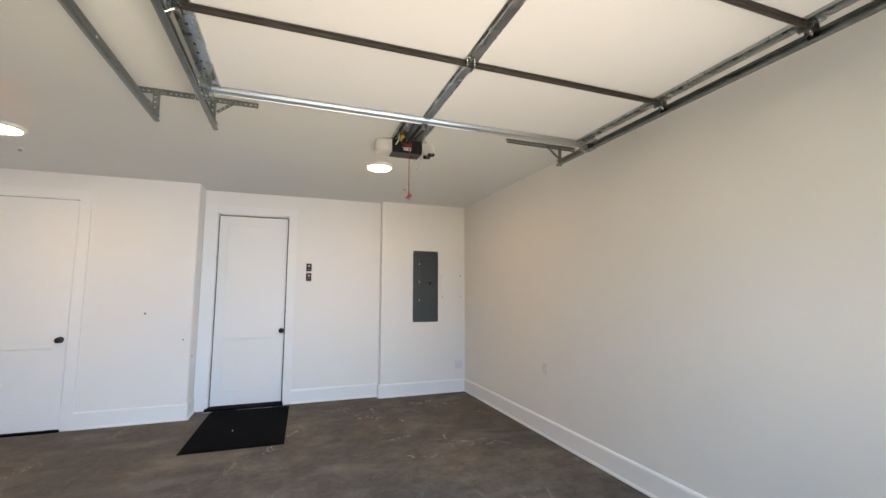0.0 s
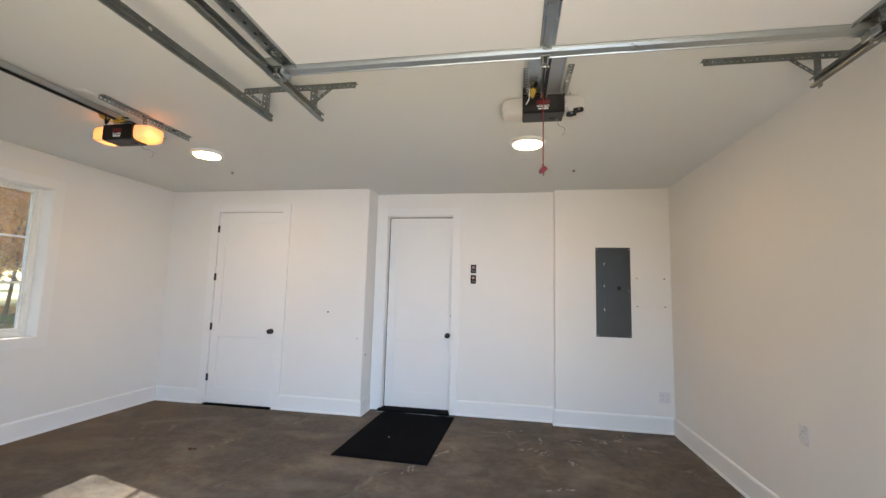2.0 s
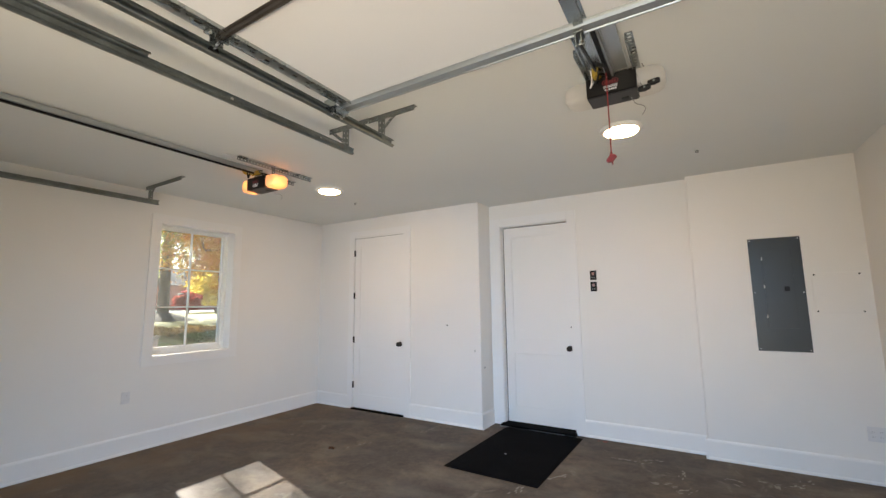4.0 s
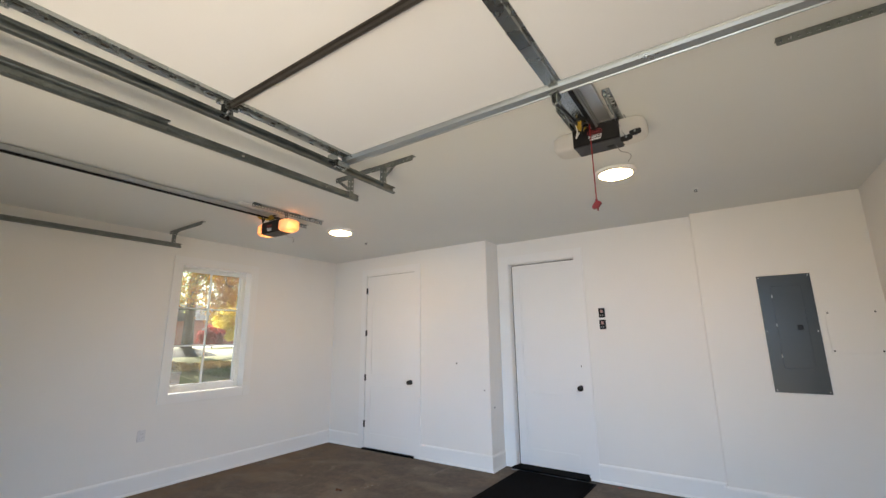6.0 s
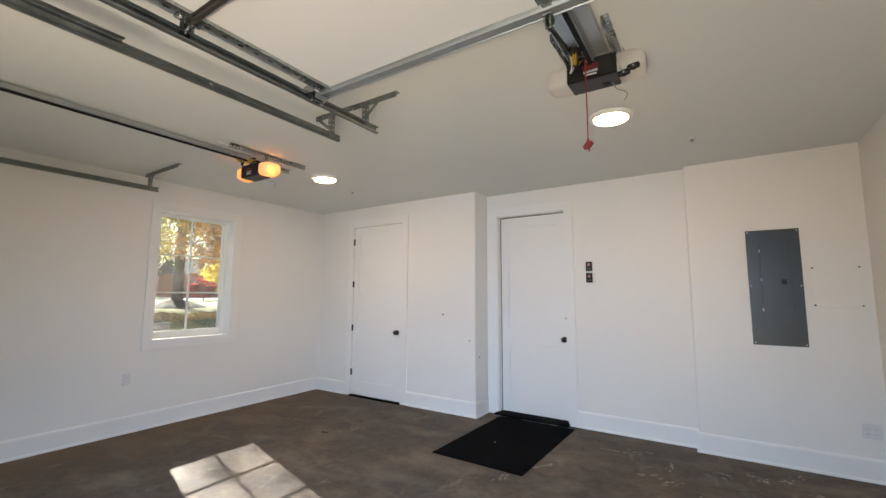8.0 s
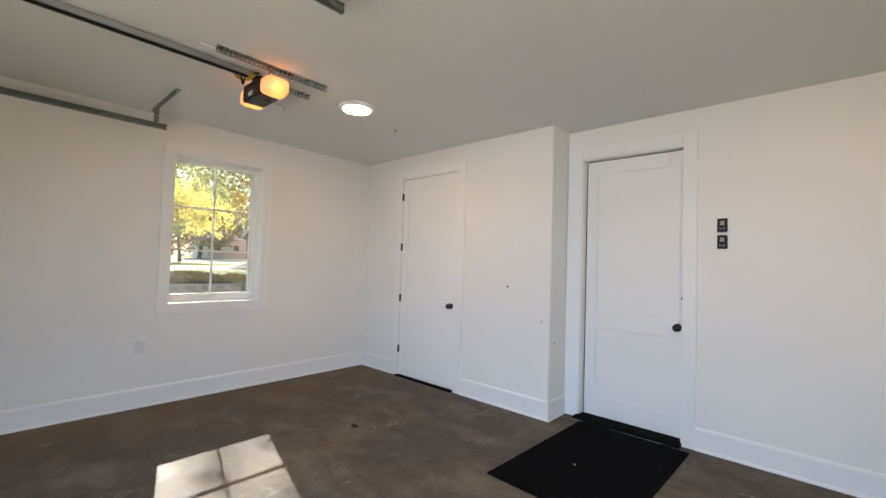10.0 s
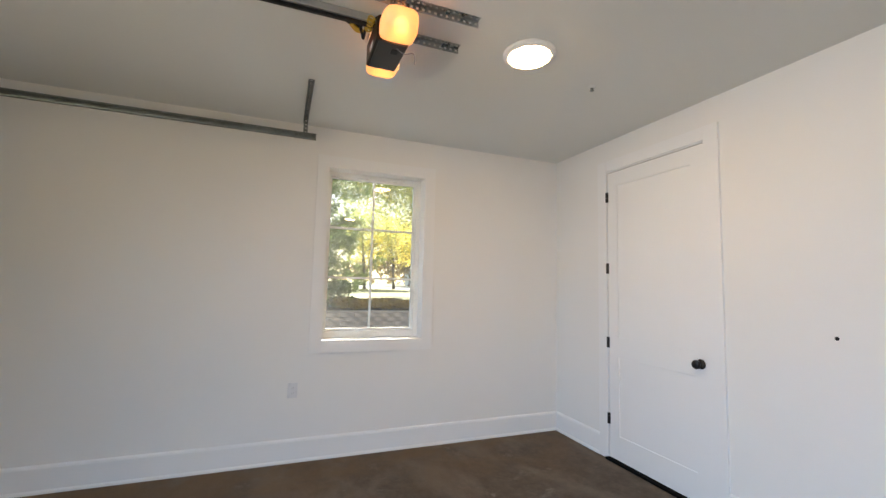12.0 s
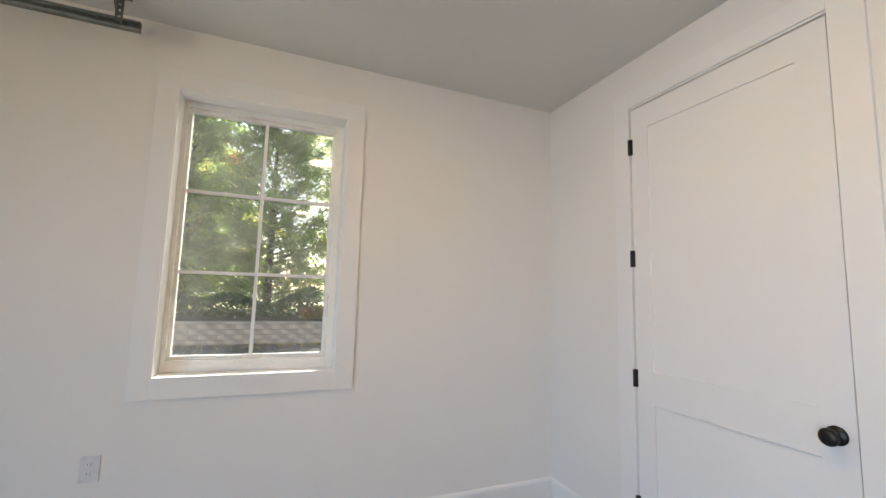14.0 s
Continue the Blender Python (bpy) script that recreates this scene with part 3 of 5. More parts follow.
def hanger(x, y, z, s, x0, x1, label):
    """The rear hanger: a perforated angle along the ceiling, a drop and a brace to the track at x."""
    root = thing("track_hanger", ((x0 + x1) / 2, y, H), label, "hanger", "track hangers")
    bm = angle_bar(bmesh.new(), (x0, y, H - 0.003), (x1, y, H - 0.003), (0, 1, 0), (0, 0, -1))
    part("ceiling_angle", bm, DULL_STEEL, root, "perforated galvanised angle")
    bm = perforated(bmesh.new(), (x - 0.016, y + 0.003, H - 0.004), (x - 0.016, y + 0.003, z + 0.005), (1, 0, 0), 0.032)
    perforated(bm, (x + 0.016, y + 0.003, H - 0.004), (x + 0.016, y + 0.003, z + 0.005), (0, 1, 0), 0.03)
    part("drop", bm, DULL_STEEL, root)
    bm = perforated(bmesh.new(), (x + s * 0.135, y + 0.0065, H - 0.030), (x + s * 0.012, y + 0.0065, z + 0.060), (0, 0, 1), 0.026)
    part("brace", bm, DULL_STEEL, root)
    for bx in (x0 + 0.05, x1 - 0.05):
        part("lag_screw", lathe(bmesh.new(), [(0.009, 0), (0.009, 0.005), (0.005, 0.007)], (bx, y + 0.016, H - 0.004), (0, 0, -1), 6), SCREW, root)
    return root


TZ = 2.560
ceiling_track(2.295, -1, 3.205, TZ, "galvanised overhead track carrying the open garage door")
ceiling_track(-0.472, 1, 3.325, TZ, "galvanised overhead track carrying the open garage door")
ceiling_track(-0.782, -1, 3.290, TZ, "empty galvanised overhead garage door track", splice=1.95)
ceiling_track(-3.603, 1, 3.275, 2.556, "empty galvanised overhead garage door track along the wall")
hanger(-0.460, 3.195, TZ, 1, -0.560, -0.180, "perforated steel ceiling hanger for a door track")
hanger(-0.785, 3.190, TZ, -1, -0.930, -0.565, "perforated steel ceiling hanger for a door track")
hanger(2.300, 3.190, TZ, -1, 1.768, 2.460, "perforated steel ceiling hanger for a door track")
hanger(-3.588, 3.175, 2.556, 1, -3.660, -2.945, "perforated steel ceiling hanger for a door track")

# ---- the open garage door under the ceiling ----
GX0, GX1, GTOP = -0.436, 2.272, 2.875
PZ = 2.650
JOINTS = [2.875, 2.068, 1.258, 0.450]
gd = thing("garage_door", (0.92, 1.6, PZ), "open white sectional garage door with galvanised stiles, held overhead", "garage door")
for a, b in zip(JOINTS[1:], JOINTS):
    sec = part("door_section", boxed(GX0, GX1, a + 0.003, b - 0.003, PZ, PZ + 0.045, bevel=0.003), DOOR_SKIN, gd, "white insulated door section")
    for ex0, ex1, edge in ((GX0 - 0.004, GX0 + 0.082, 1), (GX1 - 0.088, GX1 + 0.004, -1)):
        # end stile: a shallow channel with a row of slots
        bm = bmesh.new()
        xa, xb = ex0 + 0.026, ex0 + 0.042
        block(bm, ex0, xa, a + 0.004, b - 0.004, PZ - 0.006, PZ - 0.001)
        block(bm, xb, ex1, a + 0.004, b - 0.004, PZ - 0.006, PZ - 0.001)
        block(bm, ex1 - 0.003 if edge > 0 else ex0, ex1 if edge > 0 else ex0 + 0.003, a + 0.004, b - 0.004, PZ - 0.018, PZ - 0.006)
        n = 10
        st = (b - a - 0.008) / n
        for i in range(n):
            block(bm, xa, xb, a + 0.004 + i * st, a + 0.004 + i * st + st - 0.028, PZ - 0.006, PZ - 0.001)
        part("end_stile", bm, GALV, sec, "slotted galvanised end stile")
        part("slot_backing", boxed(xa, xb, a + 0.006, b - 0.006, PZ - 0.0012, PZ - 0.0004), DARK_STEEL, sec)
    bm = extruded(bmesh.new(), [(-0.036, 0), (-0.036, -0.004), (-0.024, -0.004), (-0.020, -0.016), (0.020, -0.016), (0.024, -0.004), (0.036, -0.004), (0.036, 0)], (0.932, a + 0.006, PZ - 0.0005), (0.932, b - 0.006, PZ - 0.0005), (1, 0, 0), (0, 0, 1))
    part("centre_stile", bm, GALV, sec, "galvanised centre stile")
# dark struts along the joints
for y in JOINTS[1:3]:
    prof = [(-0.019, 0), (-0.018, -0.005), (-0.009, -0.008), (-0.008, -0.022), (0.0, -0.026), (0.008, -0.022), (0.009, -0.008), (0.018, -0.005), (0.019, 0)]
    part("joint_strut", extruded(bmesh.new(), prof, (GX0 + 0.03, y, PZ - 0.007), (GX1 - 0.03, y, PZ - 0.007), (0, 1, 0), (0, 0, 1)), DARK_STEEL, gd, "dark steel joint strut")
    for hx in (GX0 + 0.02, 0.925, GX1 - 0.02):
        bm = bmesh.new()
        block(bm, hx - 0.030, hx + 0.030, y - 0.055, y + 0.055, PZ - 0.012, PZ - 0.0065, bevel=0.002)
        block(bm, hx - 0.024, hx - 0.019, y - 0.030, y + 0.030, PZ - 0.045, PZ - 0.012)
        block(bm, hx + 0.019, hx + 0.024, y - 0.030, y + 0.030, PZ - 0.045, PZ - 0.012)
        hinge = part("hinge", bm, GALV, gd)
        for by in (-0.04, 0.04):
            part("bolt", lathe(bmesh.new(), [(0.008, 0), (0.008, 0.005), (0.004, 0.007)], (hx, y + by, PZ - 0.012), (0, 0, -1), 6), SCREW, hinge)
    for rx0, rx1 in ((GX0 + 0.02, -0.462), (GX1 - 0.02, 2.285)):
        zr = TZ + 0.027
        bm = rod(bmesh.new(), (rx0, y, PZ - 0.035), (rx1, y, zr), 0.0055, sides=10)
        roller = part("roller_stem", bm, SCREW, gd)
        sgn = -1 if rx1 < rx0 else 1
        part("roller", rod(bmesh.new(), (rx1 - sgn * 0.012, y, zr), (rx1 + sgn * 0.004, y, zr), 0.0215, sides=18), BLACK, gd, "black nylon roller")
# bright strut at the top edge
prof = [(-0.054, 0), (-0.058, -0.003), (-0.059, -0.007), (-0.056, -0.010), (-0.052, -0.009), (-0.050, -0.004), (-0.044, -0.023), (-0.007, -0.026),
        (-0.004, -0.025), (-0.002, -0.030), (0.002, -0.031), (0.005, -0.028), (0.004, -0.023), (0.003, -0.021), (0.005, 0)]
part("top_strut", extruded(bmesh.new(), prof, (GX0 - 0.01, GTOP - 0.014, PZ - 0.002), (GX1 + 0.01, GTOP - 0.014, PZ - 0.002), (0, 1, 0), (0, 0, 1)), BRIGHT_GALV, gd, "bright galvanised reinforcing strut")
for cx, s in ((GX0 + 0.005, -1), (GX1 - 0.005, 1)):
    bm = bmesh.new()
    block(bm, cx - 0.045, cx + 0.045, 2.72, 2.83, PZ - 0.056, PZ - 0.050, bevel=0.002)
    for k in range(4):
        xk = cx - 0.040 + k * 0.0265
        block(bm, xk - 0.004, xk + 0.004, 2.735, 2.825, PZ - 0.085, PZ - 0.056, bevel=0.0015)
    block(bm, cx - 0.045, cx + 0.045, 2.722, 2.728, PZ - 0.056, PZ - 0.006)
    fix = part("top_bracket", bm, GALV, gd, "galvanised top roller bracket")
    xr = -0.462 if s < 0 else 2.285
    part("roller", rod(bmesh.new(), (xr - s * 0.012, 2.79, TZ + 0.027), (xr + s * 0.004, 2.79, TZ + 0.027), 0.0215, sides=18), BLACK, gd)
    part("roller_stem", rod(bmesh.new(), (cx, 2.79, PZ - 0.07), (xr, 2.79, TZ + 0.027), 0.0055, sides=10), SCREW, gd)
    for by in (2.74, 2.815):
        part("bolt", lathe(bmesh.new(), [(0.008, 0), (0.008, 0.005), (0.004, 0.007)], (cx, by, PZ - 0.085), (0, 0, -1), 6), SCREW, fix)
# bracket at the middle and the pull arm
bm = bmesh.new()
block(bm, 0.905, 0.945, 2.825, 2.885, PZ - 0.040, PZ - 0.032, bevel=0.002)
block(bm, 0.912, 0.916, 2.835, 2.890, PZ - 0.078, PZ - 0.040)
block(bm, 0.934, 0.938, 2.835, 2.890, PZ - 0.078, PZ - 0.040)
rod(bm, (0.904, 2.872, PZ - 0.068), (0.946, 2.872, PZ - 0.068), 0.005, sides=10)
part("arm_bracket", bm, DULL_STEEL, gd)
bm = extruded(bmesh.new(), [(-0.004, -0.010), (0.004, -0.010), (0.004, 0.010), (-0.004, 0.010)], (0.923, 2.872, PZ - 0.068), (0.933, 3.16, PZ - 0.045), (1, 0, 0), (0, 0, 1))
part("pull_arm", bm, BLACK, gd, "flat black door arm")
bm = extruded(bmesh.new(), [(-0.004, -0.010), (0.004, -0.010), (0.004, 0.010), (-0.004, 0.010)], (0.941, 3.10, PZ - 0.052), (0.956, 3.30, PZ + 0.046), (1, 0, 0), (0, 0, 1))
part("pull_arm", bm, BLACK, gd, "flat black door arm")


# ---- door openers ----
def opener(x, y, z0, lit, offs, rail_x, tail, label):
    """A ceiling-mounted opener: black sheet-steel housing, frosted lenses, rail and hanging angles."""
    z1 = z0 + 0.116
    w, d = 0.128, 0.158
    root = thing("garage_door_opener", (x, y + d / 2, z1), label, "door opener", "garage door openers")
    prof = [(0.006, z1), (0, z1 - 0.006), (0, z0 + 0.006), (0.006, z0), (d - 0.006, z0 + 0.008), (d, z0 + 0.014), (d, z1 - 0.006), (d - 0.006, z1)]
    housing = part("housing", extruded(bmesh.new(), prof, (x - w, y, 0), (x + w, y, 0), (0, 1, 0), (0, 0, 1)), BLACK_SHEET, root, "black sheet-steel motor housing")
    part("belly_plate", boxed(x - w + 0.004, x + w - 0.004, y + 0.012, y + d - 0.012, z0 - 0.003, z0 + 0.002), GREY_SHEET, housing, "grey underside plate")
    part("button_recess", boxed(x + 0.040, x + 0.080, y + d - 0.075, y + d - 0.040, z0 - 0.007, z0 - 0.003, bevel=0.002), BLACK, housing)
    # front label: red outline and unreadable lines
    lx, lz = x - 0.002, z0 + 0.066
    ring = []
    for k in range(24):
        a = 2 * math.pi * k / 24
        ring.append((lx + 0.028 * (1 if math.cos(a) > 0 else -1) + 0.014 * math.cos(a), lz + 0.014 * math.sin(a)))
    bm = bmesh.new()
    outer = [bm.verts.new((px, y - 0.0012, pz)) for px, pz in ring]
    inner = [bm.verts.new((lx + (px - lx) * 0.90, y - 0.0012, lz + (pz - lz) * 0.72)) for px, pz in ring]
    for k in range(24):
        bm.faces.new((outer[k], outer[(k + 1) % 24], inner[(k + 1) % 24], inner[k]))
    for k in range(5):
        block(bm, lx - 0.030 + k * 0.0125, lx - 0.030 + k * 0.0125 + 0.009, y - 0.0015, y - 0.0004, lz - 0.0055, lz + 0.0055)
    part("red_label", bm, RED, housing, "red outlined maker's badge")
    bm = bmesh.new()
    block(bm, lx - 0.038, lx + 0.038, y - 0.0014, y - 0.0004, lz - 0.022, lz - 0.020)
    for k in range(8):
        block(bm, lx - 0.036 + k * 0.0092, lx - 0.036 + k * 0.0092 + 0.0066, y - 0.0014, y - 0.0004, lz - 0.032, lz - 0.026)
    for k in range(6):
        block(bm, lx - 0.030 + k * 0.0105, lx - 0.030 + k * 0.0105 + 0.0075, y - 0.0014, y - 0.0004, lz - 0.048, lz - 0.038)
    part("white_label", bm, WHITE_INK, housing, "white lettering bars")
    # lenses
    for s in (-1, 1):
        lens = bmesh.new()
        rings = []
        for u, k in ((0.0, 1.0), (0.065, 0.98), (0.100, 0.90), (0.122, 0.72), (0.132, 0.40)):
            zc, yc = (z0 + z1) / 2 + 0.002, y + d / 2 + 0.014
            hz, hy = (z1 - z0) / 2 * k * 1.02, d / 2 * k * 1.06
            loop = []
            for i in range(20):
                a = 2 * math.pi * i / 20
                ca, sa = math.cos(a), math.sin(a)
                loop.append(lens.verts.new((x + s * (w + 0.001 + u), yc + hy * math.copysign(abs(ca) ** 0.45, ca), zc + hz * math.copysign(abs(sa) ** 0.45, sa))))
            rings.append(loop)
        for r0, r1 in zip(rings, rings[1:]):
            for i in range(20):
                lens.faces.new((r0[i], r0[(i + 1) % 20], r1[(i + 1) % 20], r1[i]))
        lens.faces.new(rings[-1])
        bmesh.ops.recalc_face_normals(lens, faces=lens.faces)
        ob = smooth(part("light_lens", lens, LENS_WARM if lit else LENS, root, "glowing amber lens" if lit else "frosted white lens"))
        if lit:
            bm = rod(bmesh.new(), (x + s * (w + 0.004), y + d / 2 + 0.02, z0 + 0.058), (x + s * (w + 0.02), y + d / 2 + 0.02, z0 + 0.058), 0.012)
            bmesh.ops.create_uvsphere(bm, u_segments=14, v_segments=10, radius=0.034, matrix=Matrix.Translation((x + s * (w + 0.055), y + d / 2 + 0.02, z0 + 0.058)))
            smooth(part("bulb", bm, BULB, root, "lit bulb behind the lens"))
    # rail with its chain
    rail = part("rail", boxed(rail_x - 0.019, rail_x + 0.019, YS + 0.02, y - 0.002, 2.699, 2.736, bevel=0.002), BRIGHT_GALV, root, "pale steel opener rail")
    part("chain", boxed(rail_x - 0.010, rail_x + 0.010, YS + 0.02, y - 0.002, 2.684, 2.6985, bevel=0.002), BLACK, root, "black chain under the rail")
    if not lit:
        bm = bmesh.new()
        block(bm, x + 0.022, x + 0.092, y - 0.56, y - 0.004, 2.728, 2.737, bevel=0.001)
        block(bm, x + 0.022, x + 0.026, y - 0.56, y - 0.004, 2.712, 2.728)
        block(bm, x + 0.088, x + 0.092, y - 0.56, y - 0.004, 2.712, 2.728)
        part("mounting_channel", bm, BRIGHT_GALV, root, "pale galvanised mounting channel")
        bm = bmesh.new()
        block(bm, x - 0.104, x - 0.024, y - 0.50, y - 0.010, 2.729, 2.737, bevel=0.001)
        block(bm, x - 0.104, x - 0.100, y - 0.50, y - 0.010, 2.708, 2.729)
        part("mounting_plate", bm, GALV, root, "galvanised mounting plate")
    # hanging angles along the ceiling
    for ax, y0 in ((x + offs[0], y + 0.04 if lit else y - 0.28), (x + offs[1], y - 0.29)):
        bm = angle_bar(bmesh.new(), (ax, y0, H - 0.003), (ax, y + tail, H - 0.003), (1, 0, 0), (0, 0, -1), 0.034)
        part("hanging_angle", bm, GALV, root, "perforated galvanised angle")
    for sx in offs:
        bm = perforated(bmesh.new(), (x + sx + 0.003, y + 0.05, H - 0.004), (x + sx + 0.003, y + 0.05, z1 - 0.02), (0, 1, 0), 0.034)
        part("strap", bm, DULL_STEEL, root)
    # wires by the rail
    for k in range(3):
        pts = [(x - 0.050 - 0.010 * k, y - 0.10, 2.72), (x - 0.060 - 0.008 * k, y - 0.065, 2.700 - 0.005 * k), (x - 0.062, y - 0.035 + 0.006 * k, 2.690), (x - 0.050, y - 0.012, 2.712), (x - 0.045, y + 0.03, 2.716)]
        smooth(part("wire", tube(bmesh.new(), pts, 0.0055), YELLOW, root, "yellow bundled wire"))
    smooth(part("wire", tube(bmesh.new(), [(x - 0.040, y - 0.13, 2.734), (x - 0.055, y - 0.11, 2.712), (x - 0.060, y - 0.085, 2.722), (x - 0.075, y - 0.05, 2.700), (x - 0.068, y - 0.03, 2.668), (x - 0.050, y - 0.05, 2.70), (x - 0.030, y - 0.01, 2.722), (x + 0.05, y + 0.03, 2.72)], 0.006), BLACK, root, "black cable"))
    smooth(part("wire", tube(bmesh.new(), [(x - 0.09, y - 0.07, 2.734), (x - 0.088, y - 0.04, 2.69), (x - 0.105, y - 0.01, 2.66), (x - 0.085, y + 0.0, 2.70)], 0.0035), PLATE, root, "thin white wires"))
    if lit:
        # slack cable and the yellow bundle tied above the housing's front
        smooth(part("wire", tube(bmesh.new(), [(x - 0.085, y - 0.05, 2.716), (x - 0.095, y - 0.055, 2.735), (x - 0.075, y - 0.05, 2.736), (x - 0.066, y - 0.04, 2.690), (x - 0.072, y - 0.03, 2.655), (x - 0.050, y - 0.025, 2.700), (x - 0.044, y - 0.025, 2.736), (x - 0.026, y - 0.02, 2.734), (x - 0.024, y - 0.015, 2.690), (x + 0.02, y + 0.01, 2.684), (x + 0.075, y + 0.03, 2.690), (x + 0.11, y + 0.05, 2.672)], 0.0065), BLACK, root, "slack black cable"))
        coil = [(x - 0.050 + 0.0042 * k, y - 0.012 + 0.016 * math.cos(k * 1.25), 2.694 + 0.017 * math.sin(k * 1.25)) for k in range(26)]
        smooth(part("wire", tube(bmesh.new(), coil, 0.0045), YELLOW, root, "coiled yellow wire"))
    # antenna wire
    smooth(part("antenna", tube(bmesh.new(), [(x + 0.085, y + d - 0.06, z0 + 0.004), (x + 0.105, y + d - 0.02, z0 - 0.03), (x + 0.135, y + d + 0.01, z0 - 0.035), (x + 0.150, y + d + 0.02, z0 - 0.055), (x + 0.130, y + d + 0.025, z0 - 0.085)], 0.0022, 6), GREY_WIRE, root, "thin grey antenna wire"))
    return root


opener(-2.138, 3.428, 2.550, True, (-0.095, 0.158), -2.14, 0.50, "black garage door opener with glowing amber side lenses")
opener(0.958, 3.442, 2.608, False, (-0.128, 0.114), 0.958, 0.10, "black garage door opener with unlit frosted side lenses")
cord = thing("release_cord", (0.95, 3.358, 2.71), "red emergency release cord with a red handle", "pull cord")
part("cord", rod(bmesh.new(), (0.95, 3.358, 2.71), (0.95, 3.360, 2.240), 0.0032, sides=8), RED_CORD, cord)
bm = bmesh.new()
extruded(bm, [(-0.026, 0.0), (-0.020, -0.012), (0.004, -0.010), (0.026, 0.014), (0.018, 0.026), (-0.004, 0.030)], (0.95, 3.351, 2.205), (0.95, 3.369, 2.205), (1, 0, 0), (0, 0, 1))
rod(bm, (0.950, 3.360, 2.230), (0.950, 3.360, 2.246), 0.006, sides=10)
rod(bm, (0.952, 3.360, 2.196), (0.954, 3.360, 2.180), 0.004, sides=8)
part("handle", bm, RED, cord, "folded red pull handle")

# safety eyes tucked up beside the opener
for sx, sy, sz in ((1.122, 3.425, 2.580), (1.166, 3.440, 2.610)):
    eye = thing("safety_sensor", (sx, sy, sz), "small black door safety sensor tied up unused", "sensor", "safety sensors")
    bm = lathe(bmesh.new(), [(0.010, -0.030), (0.015, -0.024), (0.016, 0.0), (0.015, 0.024), (0.009, 0.030)], (sx, sy, sz), (1, 0, 0.10), 16)
    part("body", bm, BLACK, eye)
    part("lens", lathe(bmesh.new(), [(0.006, 0), (0.006, 0.003), (0.003, 0.004)], (sx, sy - 0.015, sz), (0, -1, 0), 10), DULL_STEEL, eye)
    part("bracket", boxed(sx - 0.008, sx + 0.008, sy + 0.0155, sy + 0.019, sz - 0.012, sz + 0.022, bevel=0.001), DULL_STEEL, eye)
    part("cable", tube(bmesh.new(), [(sx, sy + 0.012, sz + 0.01), (sx - 0.02, sy + 0.03, sz + 0.05), (sx - 0.05, sy + 0.02, 2.739)], 0.0022, 6), GREY_WIRE, eye)

# receptacle on the ceiling by the lit opener
box_ = thing("ceiling_receptacle", (-1.90, 3.10, H), "small white ceiling receptacle plate", "outlet")
part("plate", boxed(-2.085, -2.010, 3.06, 3.14, H - 0.008, H - 0.001, bevel=0.002), PLATE, box_)
part("socket", boxed(-2.065, -2.030, 3.075, 3.125, H - 0.012, H - 0.008, bevel=0.003), PLATE, box_)


# ---- ceiling lamps and sprinklers ----
def disc_light(x, y):
    root = thing("ceiling_light", (x, y, H), "round flush white ceiling light, switched on", "ceiling light", "disc ceiling lights")
    smooth(part("trim_ring", lathe(bmesh.new(), [(0.148, -0.009), (0.148, 0.004), (0.140, 0.010), (0.124, 0.016), (0.117, 0.016), (0.115, 0.012)], (x, y, H - 0.008), (0, 0, -1), 48), TRIM, root, "white trim ring"))
    part("diffuser", lathe(bmesh.new(), [(0.1145, 0.013), (0.112, 0.021), (0.09, 0.026), (0.04, 0.028)], (x, y, H - 0.008), (0, 0, -1), 48), LAMP_ON, root, "glowing white diffuser")


disc_light(0.890, 4.330)
disc_light(-2.125, 4.322)
for x, y in ((1.370, 5.130), (-2.295, 4.912)):
    root = thing("fire_sprinkler", (x, y, H), "small white and steel ceiling sprinkler head", "sprinkler", "ceiling sprinklers")
    part("escutcheon", lathe(bmesh.new(), [(0.027, 0), (0.027, 0.002), (0.020, 0.007), (0.016, 0.009)], (x, y, H - 0.0005), (0, 0, -1), 24), CEILING_PAINT, root)
    bm = rod(bmesh.new(), (x, y, H - 0.009), (x, y, H - 0.014), 0.010, sides=12)
    rod(bm, (x - 0.012, y, H - 0.012), (x - 0.004, y, H - 0.026), 0.003, sides=6)
    rod(bm, (x + 0.012, y, H - 0.012), (x + 0.004, y, H - 0.026), 0.003, sides=6)
    part("frame", bm, DULL_STEEL, root)
    part("deflector", lathe(bmesh.new(), [(0.014, 0), (0.014, 0.002), (0.006, 0.003)], (x, y, H - 0.026), (0, 0, -1), 12), DULL_STEEL, root)

# ---- wall fittings ----
pn = thing("breaker_panel", (1.916, YP, 1.020), "grey steel electrical breaker panel, door shut", "breaker panel")
px0, px1, pz0, pz1 = 1.725, 2.108, 1.020, 2.050
part("cover", boxed(px0, px1, YP - 0.010, YP - 0.0005, pz0, pz1, bevel=0.003), PANEL_GREY, pn)
pdoor = part("door", boxed(px0 + 0.095, px1 - 0.075, YP - 0.017, YP - 0.0102, pz0 + 0.205, pz1 - 0.10, bevel=0.003), PANEL_GREY, pn)
part("latch", boxed(px1 - 0.150, px1 - 0.110, YP - 0.022, YP - 0.017, 1.555, 1.600, bevel=0.004), BLACK, pdoor, "black latch")
for hz in (1.33, 1.60, 1.86):
    part("hinge", rod(bmesh.new(), (px0 + 0.093, YP - 0.014, hz - 0.014), (px0 + 0.093, YP - 0.014, hz + 0.014), 0.005, sides=8), SCREW, pdoor)
